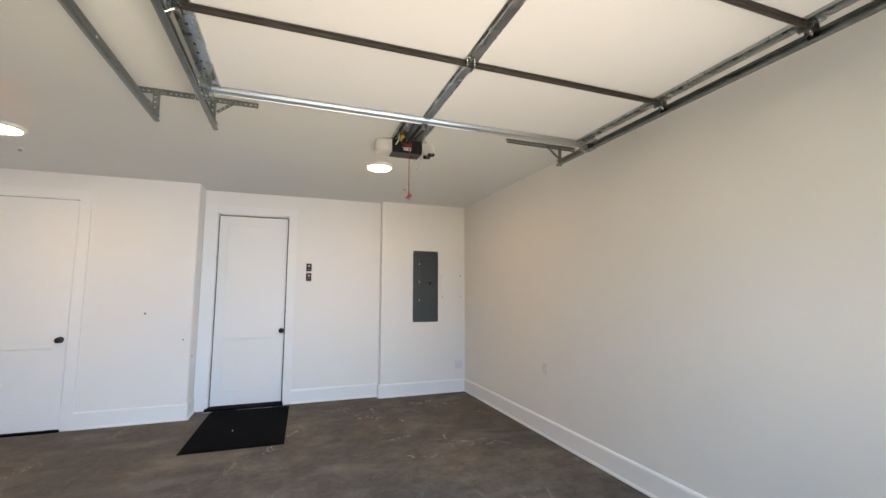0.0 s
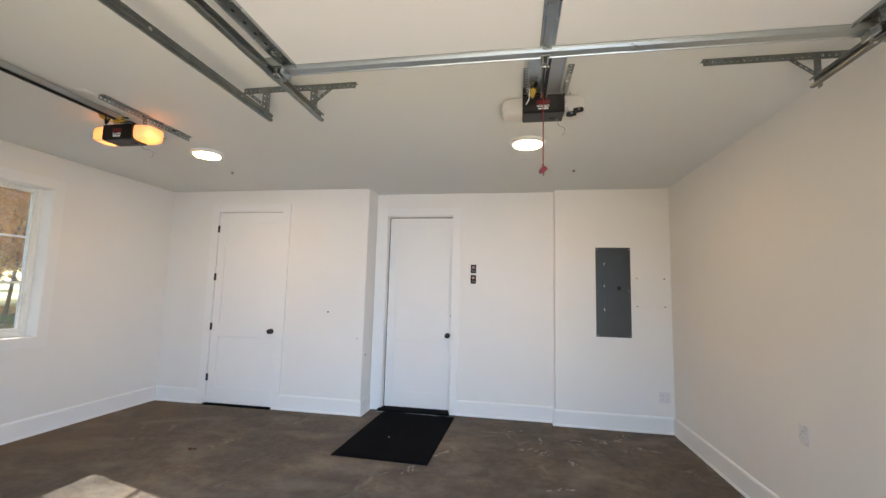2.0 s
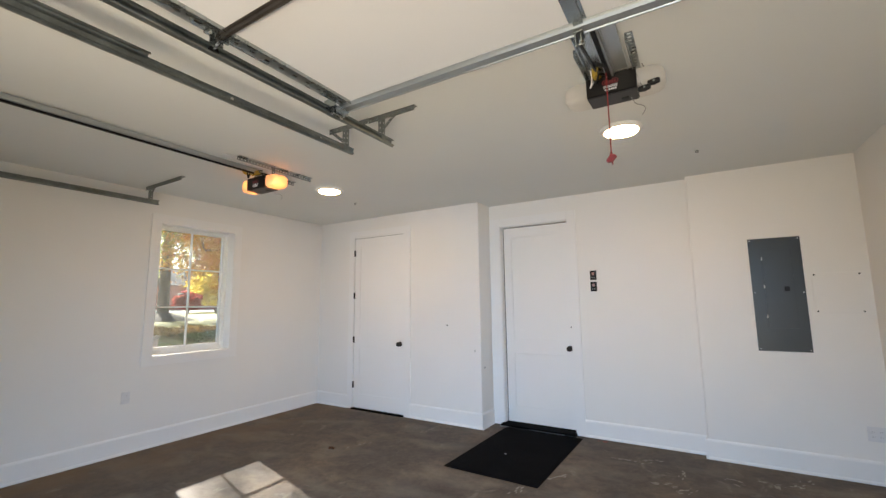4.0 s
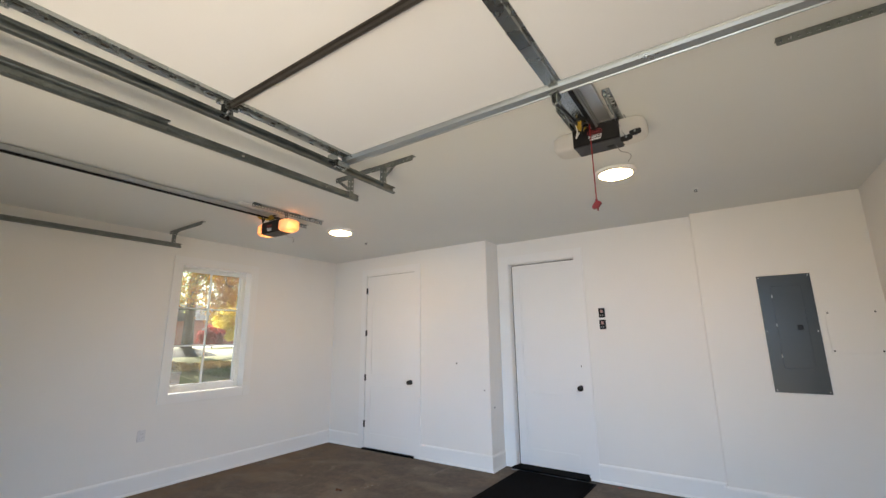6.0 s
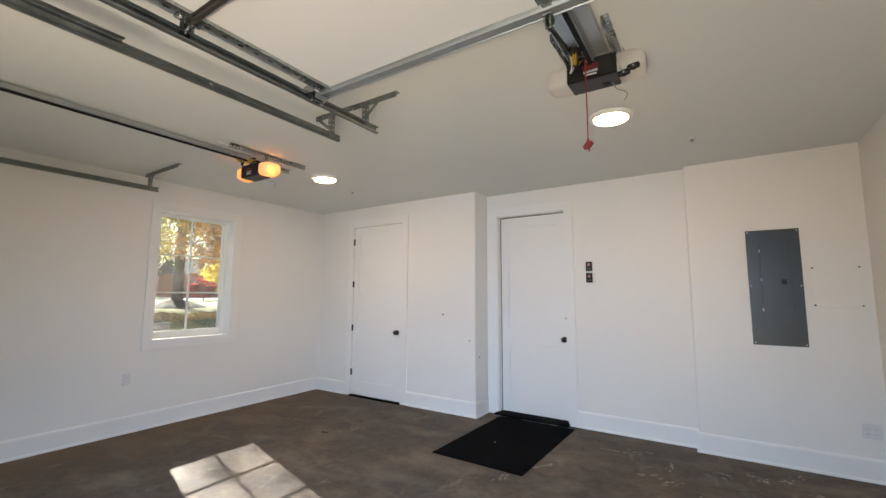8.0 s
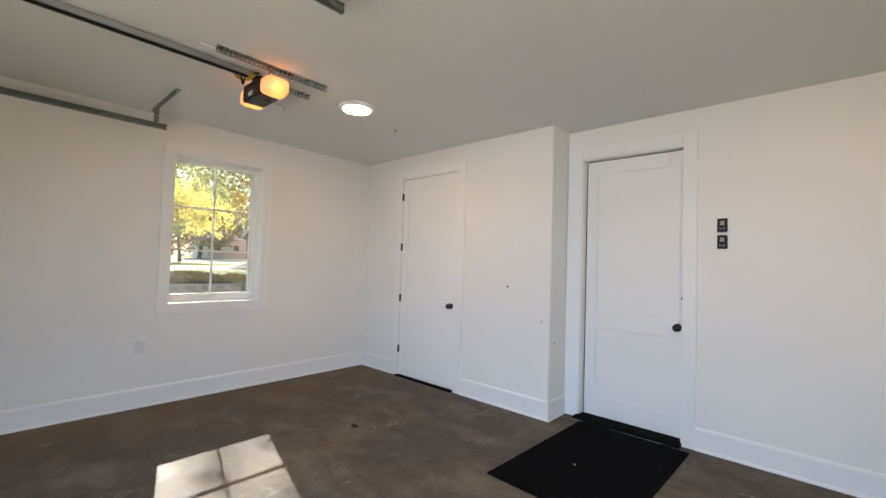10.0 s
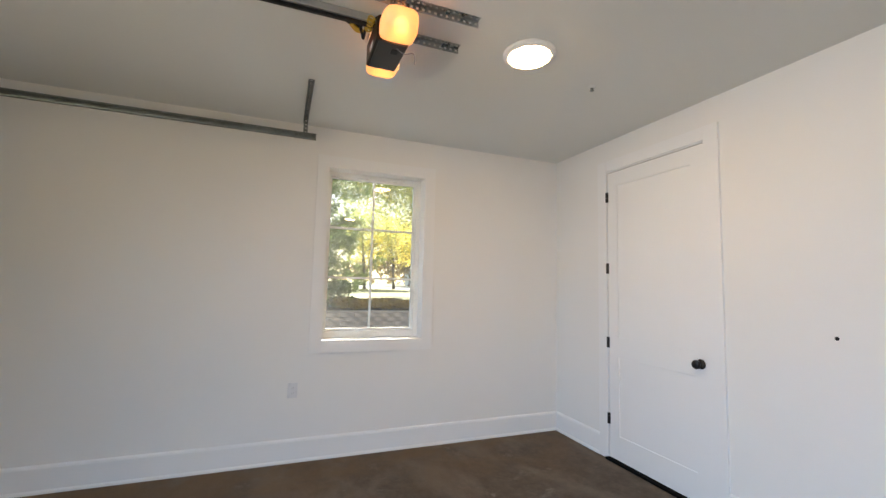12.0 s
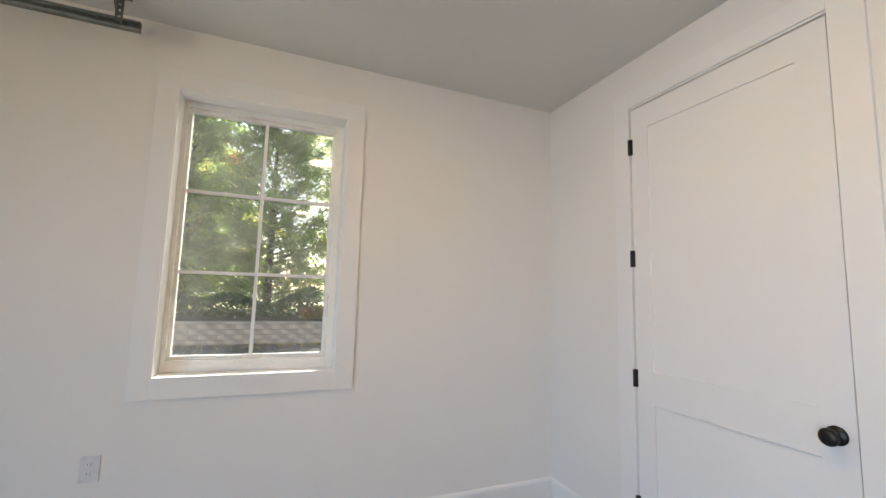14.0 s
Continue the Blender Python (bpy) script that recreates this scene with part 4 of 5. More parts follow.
for sx in (px0 + 0.016, px1 - 0.016):
    for sz in (pz0 + 0.018, (pz0 + pz1) / 2 + 0.01, pz1 - 0.018):
        part("screw", lathe(bmesh.new(), [(0.006, 0), (0.006, 0.002), (0.003, 0.003)], (sx, YP - 0.010, sz), (0, -1, 0), 10), SCREW, pn)

bp = thing("blank_cover", (2.318, YP, 1.36), "blank white square access cover with four dark screws", "cover plate")
part("plate", boxed(2.155, 2.482, YP - 0.014, YP - 0.0005, 1.360, 1.712, bevel=0.004), PAINT, bp)
for sx in (2.172, 2.466):
    for sz in (1.377, 1.695):
        part("screw", lathe(bmesh.new(), [(0.007, 0), (0.007, 0.002), (0.003, 0.003)], (sx, YP - 0.014, sz), (0, -1, 0), 10), BLACK, bp)

for z0 in (1.728, 1.598):
    wc = thing("wall_control", (0.286, YN, z0), "small black-framed garage door wall control button", "wall control", "wall controls")
    part("body", boxed(0.252, 0.320, YN - 0.020, YN - 0.0005, z0, z0 + 0.106, bevel=0.006), BLACK, wc)
    part("button", boxed(0.272, 0.300, YN - 0.025, YN - 0.020, z0 + 0.054, z0 + 0.086, bevel=0.003), PINK_SCREEN, wc, "pale square push button")
    for bx in (0.266, 0.290):
        part("small_button", boxed(bx, bx + 0.014, YN - 0.023, YN - 0.020, z0 + 0.020, z0 + 0.032, bevel=0.002), GREY_WIRE, wc)


def outlet(centre, normal, wide, gangs, label):
    """A wall plate with its receptacles; normal is the way it faces."""
    c, n = Vector(centre), Vector(normal)
    side = Vector((0, 0, 1)).cross(n)
    root = thing("wall_outlet", centre, label, "outlet", "wall outlets")

    def slab(u0, u1, v0, v1, d0, d1, bevel=0.0):
        bm = boxed(u0, u1, d0, d1, v0, v1, bevel=bevel)
        bm.transform(Matrix.Translation(c) @ Matrix((( side.x, n.x, 0, 0), (side.y, n.y, 0, 0), (0, 0, 1, 0), (0, 0, 0, 1))))
        bmesh.ops.recalc_face_normals(bm, faces=bm.faces)
        return bm
    part("plate", slab(-wide / 2, wide / 2, -0.058, 0.058, 0.0005, 0.006, 0.002), PLATE, root)
    for g in range(gangs):
        u = (g - (gangs - 1) / 2) * 0.046
        for v in (-0.020, 0.020):
            sock = part("receptacle", slab(u - 0.016, u + 0.016, v - 0.014, v + 0.014, 0.006, 0.0085, 0.002), PLATE, root)
            for du in (-0.006, 0.006):
                part("slot", slab(u + du - 0.0012, u + du + 0.0012, v - 0.004, v + 0.006, 0.0085, 0.0091), GREY_WIRE, sock)


outlet((2.440, YP, 0.388), (0, -1, 0), 0.116, 2, "white double electrical wall outlet above the baseboard")
outlet((XE, 3.880, 0.668), (-1, 0, 0), 0.075, 1, "white electrical wall outlet on the plain wall")
outlet((XW, 3.207, 0.555), (1, 0, 0), 0.075, 1, "white electrical wall outlet under the window")

# anchors and holes left in the walls
for name, c, n, r in (("wall_anchor", (-1.470, YC, 1.203), (0, -1, 0), 0.010), ("wall_anchor", (-1.080, YC, 0.899), (0, -1, 0), 0.007)):
    a = thing(name, c, "small dark plastic anchor hole in the white wall", "wall anchor", "wall anchors")
    part("rim", lathe(bmesh.new(), [(r, -0.001), (r, 0.002), (r * 0.5, 0.003)], c, n, 14), BLACK, a)
sp = thing("phone_stub", (XJ, 5.846, 0.697), "small grey cable stub in the wall return", "cable stub")
part("grommet", lathe(bmesh.new(), [(0.012, -0.001), (0.012, 0.003), (0.006, 0.006)], (XJ, 5.846, 0.697), (1, 0, 0), 14), GREY_WIRE, sp)

# ---- floor things ----
mat_base = (-0.361, 5.265, 0.0)
fm = thing("floor_mat", mat_base, "black ribbed rubber floor mat before the house door", "floor mat")
bm = boxed(-0.445, 0.445, -0.702, 0.702, 0.001, 0.008, bevel=0.002)
bm.transform(Matrix.Translation(mat_base) @ Matrix.Rotation(radians(-1.45), 4, "Z"))
part("border", bm, MAT_RUBBER, fm)
bm = boxed(-0.415, 0.415, -0.675, 0.675, 0.006, 0.011, bevel=0.001)
bm.transform(Matrix.Translation(mat_base) @ Matrix.Rotation(radians(-1.45), 4, "Z"))
part("tread", bm, MAT_RUBBER, fm, "ribbed black tread")

bm = bmesh.new()
bmesh.ops.create_icosphere(bm, subdivisions=1, radius=0.007, matrix=Matrix.Translation((-0.445, 5.11, 0.0145)) @ Matrix.Diagonal((1.2, 0.8, 0.5, 1)))
solid("lint", bm, PLATE, "tiny pale scrap of lint on the black mat", "lint")
DRY = surface("dry_leaf", (0.13, 0.05, 0.02), 0.8, vary=0.3, scale=40, fine=200)
CHALK = surface("chalk_scrape", (0.30, 0.275, 0.245), 0.9, vary=0.3, scale=30, fine=150)
bm = bmesh.new()
ring = [bm.verts.new((-2.077 + 0.036 * math.cos(a) * (1 + 0.35 * math.sin(3 * a)), 4.392 + 0.026 * math.sin(a) * (1 + 0.3 * math.cos(4 * a)), 0.004 + 0.012 * abs(math.sin(2 * a)))) for a in [2 * math.pi * k / 18 for k in range(18)]]
mid = bm.verts.new((-2.077, 4.392, 0.016))
for k in range(18):
    bm.faces.new((ring[k], ring[(k + 1) % 18], mid))
bmesh.ops.solidify(bm, geom=bm.faces[:], thickness=0.0015)
solid("dry_leaf", bm, DRY, "curled brown dry leaf lying on the concrete", "leaf")
rng = random.Random(4)


def scrape(cx, cy, length, width, angle, name="floor_scrape"):
    bm = bmesh.new()
    for k in range(9):
        u, v = rng.uniform(-0.5, 0.5) * length, rng.gauss(0, 0.25) * width
        r = rng.uniform(0.004, 0.014)
        n = 7
        vs = [bm.verts.new((u + r * 2.2 * math.cos(2 * math.pi * i / n) * rng.uniform(0.6, 1.2), v + r * 0.8 * math.sin(2 * math.pi * i / n) * rng.uniform(0.6, 1.2), 0.0012 + 0.00005 * k)) for i in range(n)]
        bm.faces.new(vs)
    bm.transform(Matrix.Translation((cx, cy, 0)) @ Matrix.Rotation(radians(angle), 4, "Z"))
    tagged(solid(name, bm, CHALK, "pale chalky scrape marks on the concrete floor", "floor mark"), kind="stuff")


scrape(-1.925, 4.60, 0.36, 0.05, 72)
scrape(0.55, 5.55, 0.16, 0.03, 8)
scrape(1.75, 5.60, 0.30, 0.05, 4)
scrape(2.1, 5.40, 0.22, 0.06, -20)
scrape(1.15, 4.35, 0.22, 0.05, 15)
scrape(1.75, 4.05, 0.40, 0.12, -8)
for _ in range(16):
    scrape(rng.uniform(-0.2, 2.3), rng.uniform(3.6, 5.8), rng.uniform(0.08, 0.3), rng.uniform(0.05, 0.14), rng.uniform(0, 180))
CHALK_RED = surface("red_chalk", (0.42, 0.06, 0.05), 0.9, vary=0.3, scale=30, fine=150)
bm = bmesh.new()
for k in range(9):
    cx, cy = 0.335 + rng.gauss(0, 0.022), 5.985 + rng.gauss(0, 0.010)
    bm.faces.new([bm.verts.new((cx + 0.014 * math.cos(a) * rng.uniform(0.5, 1.2), cy + 0.007 * math.sin(a) * rng.uniform(0.5, 1.2), 0.0012 + 0.0001 * k)) for a in [2 * math.pi * i / 7 for i in range(7)]])
tagged(solid("chalk_mark", bm, CHALK_RED, "faint red chalk smudge on the concrete floor", "floor mark"), kind="stuff")

# ---- outdoors ----
structure("ground", boxed(-600, 600, -600, 600, -0.9, -0.16), LAWN, "grassy ground round the house")
structure("road_1", boxed(-13.9, XW - TH, -30, 40, -0.158, -0.10), ASPHALT, "grey asphalt side drive")
structure("pavement", boxed(-3.0, 6.0, -30, YS - 0.22, -0.158, -0.03), DRIVE, "pale concrete driveway before the garage")

# raised bank behind the retaining wall
bm = bmesh.new()
cols = [(-14.25, 0.40), (-15.0, 0.50), (-16.5, 0.56), (-18, 0.60), (-19.5, 0.605), (-26, 0.62), (-44, 0.72), (-75, 1.05), (-140, 1.4), (-420, 3.0)]
rows_y = [-300, -40, -12, -4, 2, 6, 8.2, 9.4, 16, 26, 45, 120, 380]
def bank(x, y, z):
    """The bank falls to the drive beyond the wall's end."""
    f = min(1.0, max(0.0, (y - 8.2) / 1.2)) * max(0.0, min(1.0, (x + 19.5) / 5.2))
    return z - f * (z + 0.13)


grid = [[bm.verts.new((x, y, bank(x, y, z))) for x, z in cols] for y in rows_y]
for r0, r1 in zip(grid, grid[1:]):
    for i in range(len(cols) - 1):
        bm.faces.new((r0[i], r0[i + 1], r1[i + 1], r1[i]))
bmesh.ops.recalc_face_normals(bm, faces=bm.faces)
low = [bm.verts.new((cols[0][0], y, -0.2)) for y in rows_y]
for i in range(len(rows_y) - 1):
    bm.faces.new((grid[i][0], grid[i + 1][0], low[i + 1], low[i]))
structure("ground_bank", bm, LAWN, "raised sunlit lawn behind the retaining wall")
bm = bmesh.new()
strip = [[bm.verts.new((x, y, z)) for x, z in ((-14.3, 0.42), (-15.0, 0.515), (-17.8, 0.615))] for y in rows_y[1:7]]
for r0, r1 in zip(strip, strip[1:]):
    for i in range(2):
        bm.faces.new((r0[i], r0[i + 1], r1[i + 1], r1[i]))
bmesh.ops.recalc_face_normals(bm, faces=bm.faces)
structure("planting_bed", bm, SOIL, "leaf-strewn planting bed")
bm = bmesh.new()
a, b = [], []
for k in range(25):
    y = -60 + k * 10
    xr = -50 - 0.06 * (y - 20)
    zt = 0.72 + (-44 - xr) / 31 * 0.33 + 0.02
    a.append(bm.verts.new((xr, y, zt)))
    b.append(bm.verts.new((xr - 12, y, zt + 0.13)))
for k in range(24):
    bm.faces.new((a[k], a[k + 1], b[k + 1], b[k]))
bmesh.ops.recalc_face_normals(bm, faces=bm.faces)
structure("road_2", bm, ROAD, "pale sunlit road beyond the lawn")


# trees
def quads(name, centres, size, seed, flat=0.0):
    """Many small leaves as separate four-corner blades."""
    rs = np.random.RandomState(seed)
    n = len(centres)
    u = rs.normal(size=(n, 3))
    u /= np.linalg.norm(u, axis=1)[:, None]
    v = np.cross(u, rs.normal(size=(n, 3)))
    v /= np.linalg.norm(v, axis=1)[:, None]
    s = size * rs.uniform(0.6, 1.3, (n, 1))
    c = np.asarray(centres)
    verts = np.stack([c - u * s, c - v * s * 0.5, c + u * s, c + v * s * 0.5], axis=1).reshape(-1, 3)
    me = bpy.data.meshes.new(name)
    me.from_pydata(verts.tolist(), [], np.arange(4 * n).reshape(-1, 4).tolist())
    return me


def leafy(name, parent, centres, size, material, seed, label=""):
    me = quads(name, np.asarray(centres) - np.array(BASE[parent.name]), size, seed)
    me.materials.append(material)
    ob = new(name, me)
    ob.parent = parent
    return tagged(ob, label)


def clumps(rs, tips, spread, per):
    out = []
    for t in tips:
        out.append(np.asarray(t) + rs.normal(size=(per, 3)) * np.array(spread))
    return np.concatenate(out)


def broadleaf(x, y, z, height, crown_low, radius, trunk_r, material, per, size, seed, label, stems=1, puff=0.085, limbs=16):
    rs = np.random.RandomState(seed)
    root = thing("tree", (x, y, z), label, "tree")
    bm = bmesh.new()
    tips = []
    for s in range(stems):
        lean = rs.normal(size=2) * (0.25 if stems > 1 else 0.05)
        base = Vector((x + (rs.uniform(-0.35, 0.35) if stems > 1 else 0), y + (rs.uniform(-0.35, 0.35) if stems > 1 else 0), z - 0.15))
        fork = base + Vector((lean[0] * crown_low, lean[1] * crown_low, crown_low + 0.15))
        top = base + Vector((lean[0] * height, lean[1] * height, height * 0.85))
        rod(bm, base, base + (fork - base) * 0.12, trunk_r * 1.45, trunk_r, 12)
        rod(bm, base + (fork - base) * 0.12, fork, trunk_r, trunk_r * 0.8, 12)
        rod(bm, fork, top, trunk_r * 0.8, trunk_r * 0.15, 10)
        n = limbs if stems == 1 else 7
        for k in range(n):
            t = (k + 0.3) / n
            p = fork.lerp(top, t * 0.9)
            a = k * 2.4 + rs.uniform(-0.4, 0.4)
            reach = radius * math.sqrt(max(0.05, 1 - (1.6 * t - 0.5) ** 2)) * rs.uniform(0.75, 1.05)
            q = p + Vector((math.cos(a) * reach, math.sin(a) * reach, rs.uniform(-0.12, 0.35) * reach))
            m = p.lerp(q, 0.5) + Vector((0, 0, 0.08 * reach))
            rod(bm, p, m, trunk_r * 0.3 * (1 - 0.6 * t), trunk_r * 0.16, 7)
            rod(bm, m, q, trunk_r * 0.16, 0.012, 6)
            for f in (0.45, 0.65, 0.85, 1.0):
                c = p.lerp(q, f)
                for _ in range(3):
                    d = Vector(rs.normal(size=3)) * radius * 0.16
                    tips.append(tuple(c + d))
                    if rs.rand() < 0.5:
                        rod(bm, c, c + d, 0.02, 0.006, 5)
        tips.append(tuple(top))
    part("trunk", bm, BARK, root)
    leaves = clumps(rs, tips, (radius * puff, radius * puff, radius * puff * 0.75), per)
    low = z + crown_low * (0.80 + 0.25 * np.sin(leaves[:, 0] * 1.7) * np.sin(leaves[:, 1] * 1.3))
    leafy("crown", root, leaves[leaves[:, 2] > low], size, material, seed + 1)
    return root


def sprays(name, parent, tips, outward, per, length, width, spread, material, seed):
    """Feathery tufts: narrow blades that fan out along each tuft's own direction."""
    rs = np.random.RandomState(seed)
    tips, outward = np.repeat(np.asarray(tips), per, axis=0), np.repeat(np.asarray(outward), per, axis=0)
    n = len(tips)
    u = outward + rs.normal(size=(n, 3)) * 0.42
    u /= np.linalg.norm(u, axis=1)[:, None]
    v = np.cross(u, np.array((0.15, 0.1, 1.0)) + rs.normal(size=(n, 3)) * 0.45)
    v /= np.linalg.norm(v, axis=1)[:, None]
    size = rs.uniform(0.6, 1.25, (n, 1))
    c = tips + u * rs.uniform(-0.6, 0.8, (n, 1)) * spread + rs.normal(size=(n, 3)) * spread * 0.42 - np.array(BASE[parent.name])
    tip, foot, wing = c + u * length * size * 0.5, c - u * length * size * 0.5, v * width * size
    verts = np.stack([foot, c - wing, tip, c + wing], axis=1).reshape(-1, 3)
    me = bpy.data.meshes.new(name)
    me.from_pydata(verts.tolist(), [], np.arange(4 * n).reshape(-1, 4).tolist())
    me.materials.append(material)
    ob = new(name, me)
    ob.parent = parent
    return tagged(ob)


def conifer(x, y, z, height, radius, seed, label):
    rs = np.random.RandomState(seed)
    root = thing("tree", (x, y, z), label, "tree", "evergreens on the bank")
    bm = bmesh.new()
    rod(bm, (x, y, z - 0.1), (x, y, z + height * 0.97), 0.16, 0.02, 10)
    tips, ways = [], []
    n = int(height * 14)
    for k in range(n):
        t = k / n
        h = z + 0.15 + (height - 0.15) * t
        a = k * 2.39996 + rs.uniform(-0.3, 0.3)
        reach = radius * (1 - t) ** 0.40 * rs.uniform(0.45, 1.25)
        q = Vector((x + math.cos(a) * reach, y + math.sin(a) * reach, h + 0.25 * reach))
        rod(bm, (x, y, h), q, 0.026, 0.006, 5)
        for f in (0.40, 0.58, 0.74, 0.88, 1.0):
            side = rs.normal() * 0.22 * reach
            tips.append((x + (q.x - x) * f - math.sin(a) * side, y + (q.y - y) * f + math.cos(a) * side, h + (q.z - h) * f + rs.normal() * 0.10))
            ways.append((math.cos(a) - math.sin(a) * side * 0.6, math.sin(a) + math.cos(a) * side * 0.6, rs.uniform(-0.25, 0.55)))
    part("trunk", bm, BARK, root)
    sprays("crown", root, tips, ways, 120, 0.17, 0.026, 0.27, LEAF_GREEN, seed + 1)


for k, (cx, cy, ch, cr) in enumerate(((-17.4, 3.8, 9.2, 2.55), (-18.4, 1.0, 8.4, 2.2), (-17.4, -1.6, 9.4, 2.3), (-18.4, -3.4, 8.8, 2.0), (-17.6, -6.0, 9.2, 2.0), (-22.5, -2.0, 9.0, 2.2))):
    conifer(cx, cy, 0.58, ch, cr, 20 + k, "feathery green evergreen tree on the bank")
broadleaf(-25.8, 13.7, 0.62, 22.2, 4.3, 8.4, 0.31, LEAF_SHADE, 520, 0.070, 41, "large shade tree turning yellow-green, thick grey trunk", puff=0.115, limbs=36)
broadleaf(-19.3, 13.4, 0.55, 9.5, 2.7, 3.6, 0.17, LEAF_ORANGE, 130, 0.060, 55, "autumn tree with orange-gold leaves and a dark straight trunk")
broadleaf(-16.2, 12.0, 0.12, 7.0, 2.2, 2.3, 0.06, LEAF_ORANGE, 130, 0.050, 51, "slender many-stemmed tree with orange autumn leaves", stems=3)
broadleaf(-44.0, 24.6, 0.74, 2.6, 0.4, 1.25, 0.08, LEAF_RED, 90, 0.09, 61, "small bushy tree with red autumn leaves")
broadleaf(-46.0, 11.6, 0.74, 10.0, 3.6, 5.5, 0.17, LEAF_SHADE, 50, 0.12, 71, "yellow-green autumn tree by the road")
broadleaf(-47.0, 15.2, 0.74, 9.0, 3.4, 5.0, 0.16, LEAF_GOLD, 44, 0.12, 81, "golden autumn tree by the road")
broadleaf(-46.0, 28.6, 0.74, 6.5, 0.9, 3.0, 0.14, LEAF_GOLD, 90, 0.11, 121, "bright yellow autumn tree beyond the lawn")
broadleaf(-70.0, 24.0, 1.0, 14.0, 2.5, 7.0, 0.32, LEAF_FAR, 70, 0.24, 85, "brown autumn tree across the road")

for k, (tx, ty, th) in enumerate(((-36.0, -1.5, 13.0), (-33.0, -8.5, 13.0))):
    broadleaf(tx, ty, 0.66, th, 2.2, 5.0, 0.30, LEAF_YELLOW, 80, 0.15, 101 + 10 * k, "tall yellow-green tree behind the evergreens")
mound = thing("mulch_mound", (-25.8, 13.7, 0.62), "dark mulch mound round the shade tree's foot", "mulch")
part("heap", lathe(bmesh.new(), [(1.9, -0.05), (1.5, 0.12), (0.9, 0.34), (0.4, 0.50)], (-25.8, 13.7, 0.60), (0, 0, 1), 28), MULCH, mound)


def shrub_row(name, y0, y1, x, z, height, material, count, size, seed, label, category):
    rs = np.random.RandomState(seed)
    c = np.empty((count, 3))
    c[:, 1] = rs.uniform(y0, y1, count)
    lump = 0.7 + 0.3 * np.sin(c[:, 1] * 2.1) * np.sin(c[:, 1] * 0.83 + 1)
    c[:, 0] = x + rs.normal(size=count) * 0.55
    c[:, 2] = z + height * lump * rs.uniform(0, 1, count) ** 0.6
    me = quads(name, c - np.array((x, (y0 + y1) / 2, z)), size, seed + 1)
    me.materials.append(material)
    ob = new(name, me)
    ob.location = (x, (y0 + y1) / 2, z)
    tagged(ob, label, category, kind="stuff")


shrub_row("hedge", -14, 5.4, -15.6, 0.50, 1.05, LEAF_HEDGE, 24000, 0.055, 91, "dark green clipped hedge above the wall", "hedge")
shrub_row("ground_cover", 4.8, 8.8, -15.6, 0.50, 0.42, LEAF_BROWN, 9000, 0.06, 93, "brown and yellow autumn ground cover", "shrubs")
shrub_row("ground_cover", 9.5, 16, -17.5, 0.30, 0.35, LEAF_BROWN, 5000, 0.05, 97, "brown and yellow autumn ground cover", "shrubs")
shrub_row("ground_cover", 10.2, 16, -16.0, 0.05, 0.45, LEAF_HEDGE, 5000, 0.05, 95, "low green shrubs on the bank", "shrubs")


# leaves fallen along the foot of the wall
rs = np.random.RandomState(31)
c = np.empty((2600, 3))
c[:, 1] = rs.uniform(-12, 9, 2600)
c[:, 0] = -13.9 + np.abs(rs.normal(size=2600)) * 0.7
c[:, 2] = -0.085
me = quads("fallen_leaves", c, 0.035, 32)
me.materials.append(LEAF_BROWN)
tagged(new("fallen_leaves", me), "brown leaves fallen along the wall's foot", "leaves", kind="stuff")

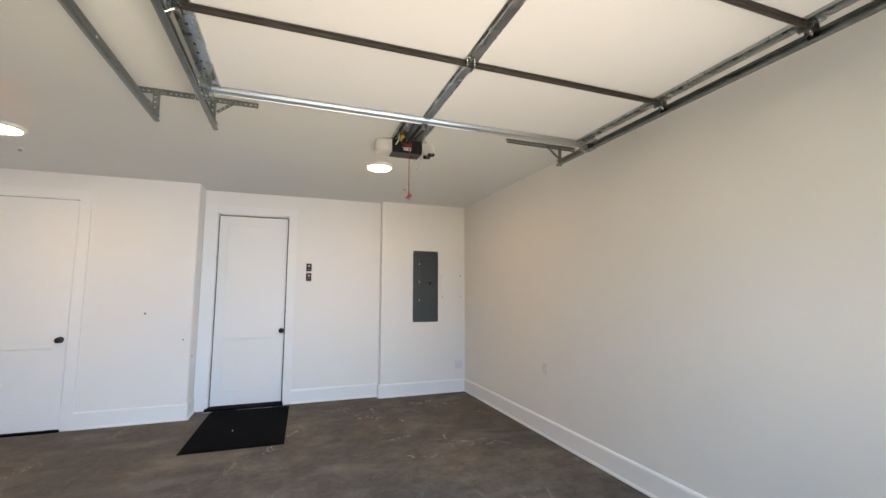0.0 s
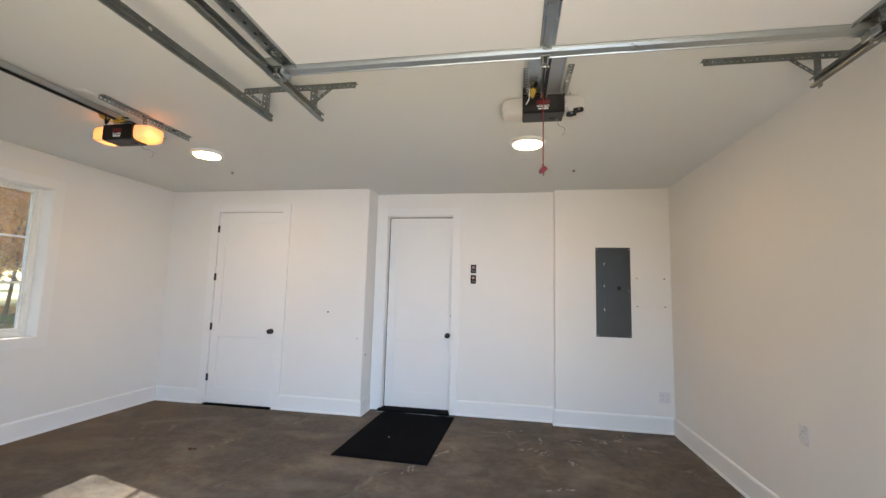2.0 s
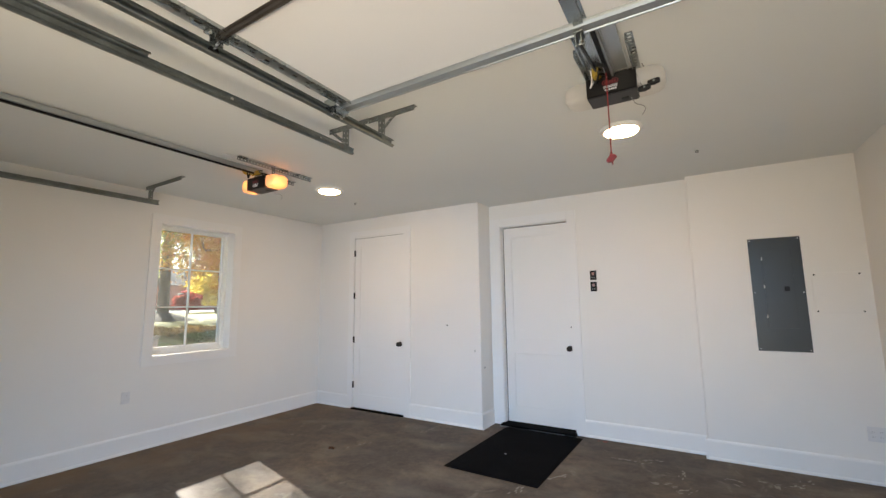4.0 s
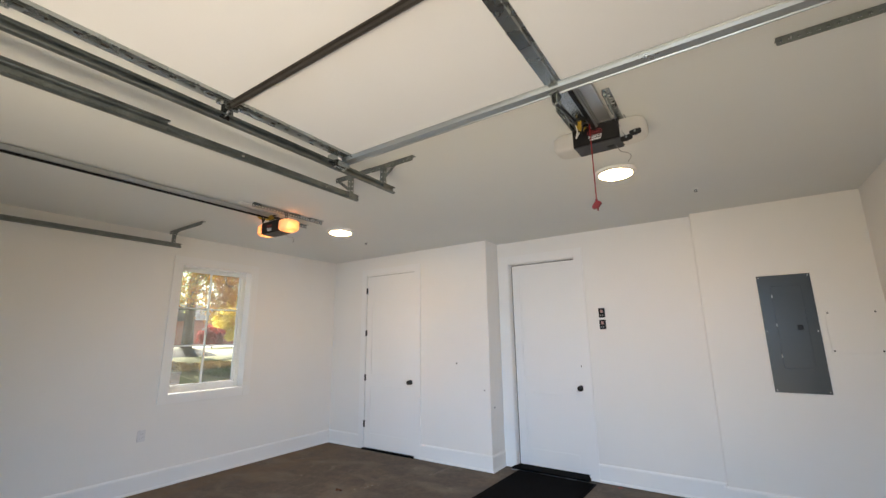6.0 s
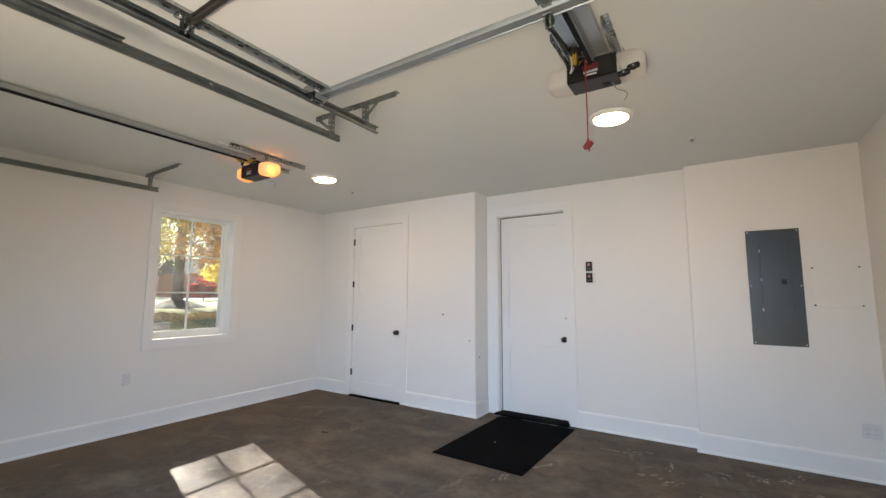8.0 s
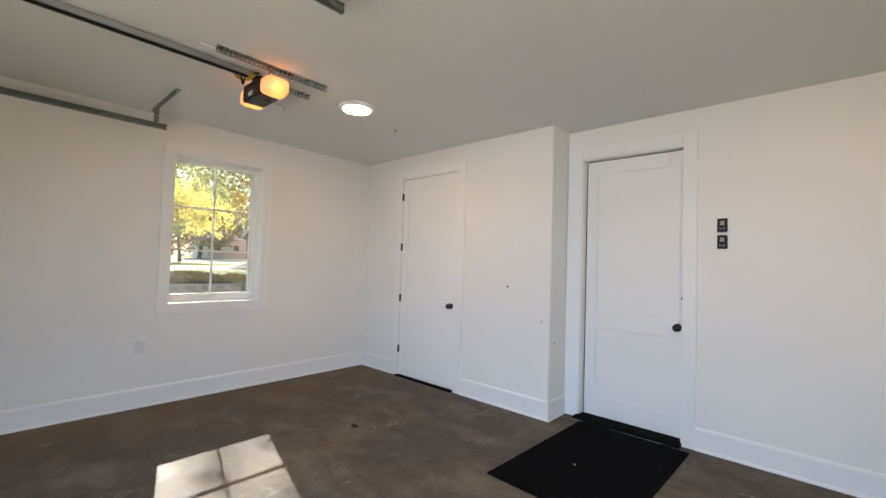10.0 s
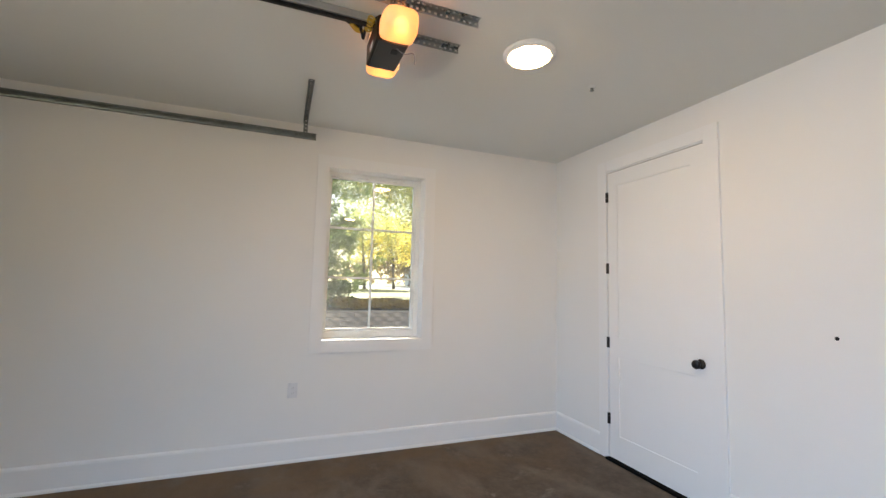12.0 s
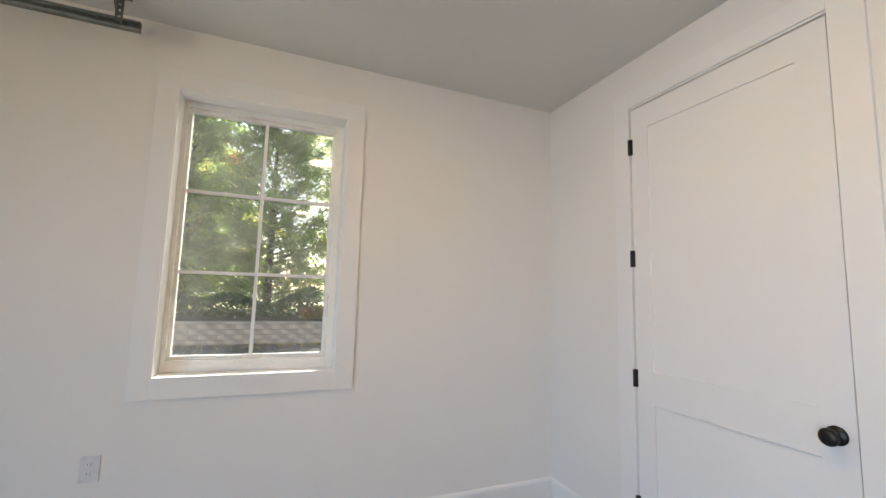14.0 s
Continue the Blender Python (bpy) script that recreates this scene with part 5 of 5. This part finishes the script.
# far woods and houses
rs = np.random.RandomState(7)
c = []
for k in range(260):
    a = radians(rs.uniform(-40, 55))
    d = rs.uniform(95, 150)
    hx, hy = -d * math.cos(a), d * math.sin(a) + 4
    hh = rs.uniform(6, 15)
    c.append(np.array((hx, hy, 1.2 + hh * 0.55)) + rs.normal(size=(45, 3)) * np.array((2.2, 2.2, hh * 0.24)))
me = quads("far_woods", np.concatenate(c), 0.75, 8)
me.materials.append(LEAF_FAR)
tagged(new("far_woods", me), "hazy brown and gold autumn woods far off", "woods", kind="stuff")


def house(x, y, z, w, d, h, wall_material, label):
    root = thing("house", (x, y, z), label, "house")
    wall = part("wall", boxed(x - d / 2, x + d / 2, y - w / 2, y + w / 2, z - 0.3, z + h), wall_material, root)
    roof = bmesh.new()
    extruded(roof, [(-d / 2 - 0.5, h), (d / 2 + 0.5, h), (0, h + d * 0.32)], (x, y - w / 2 - 0.4, z), (x, y + w / 2 + 0.4, z), (1, 0, 0), (0, 0, 1))
    part("roof", roof, ROOFING, root)
    n = int(w / 3)
    for k in range(n):
        wy = y - w / 2 + (k + 0.5) * w / n
        wd = part("window", boxed(x + d / 2, x + d / 2 + 0.08, wy - 0.55, wy + 0.55, z + 0.9, z + 2.3), VINYL, root)
        part("pane", boxed(x + d / 2 + 0.08, x + d / 2 + 0.10, wy - 0.45, wy + 0.45, z + 1.0, z + 2.2), BLACK, wd)


house(-66, 36.5, 1.0, 11, 8, 3.4, BRICK_FAR, "low red brick house across the road")
house(-78, 31.0, 1.1, 9, 8, 3.2, SIDING, "pale blue-grey sided house across the road")

# retaining wall of stacked blocks
rw = thing("retaining_wall", (-14.1, 0, -0.12), "low tan split-face block retaining wall", "retaining wall")
rw["kind"] = "structure"
part("core", boxed(-14.28, -14.10, -30, 8.2, -0.14, 0.40), BLOCK, rw)
rs = random.Random(11)
shapes = []
for k in range(4):
    bm = bmesh.new()
    block(bm, -0.10, 0.10, -0.222, 0.222, -0.066, 0.066, bevel=0.010)
    for v in bm.verts:
        if v.co.x > 0:
            v.co.x += rs.uniform(-0.014, 0.014)
    shapes.append(meshed("block", bm, BLOCK))
for row in range(4):
    y = -10.0 + 0.225 * (row % 2)
    while y < 8.0:
        ob = new("block", shapes[rs.randrange(4)])
        ob.parent = rw
        ob.location = (0.06 - 0.012 * row + rs.uniform(-0.006, 0.006), y, 0.066 + 0.137 * row)
        y += 0.452
part("cap", boxed(-14.30, -14.0, -30, 8.2, 0.43, 0.49, bevel=0.008), BLOCK, rw, "flat capstones")
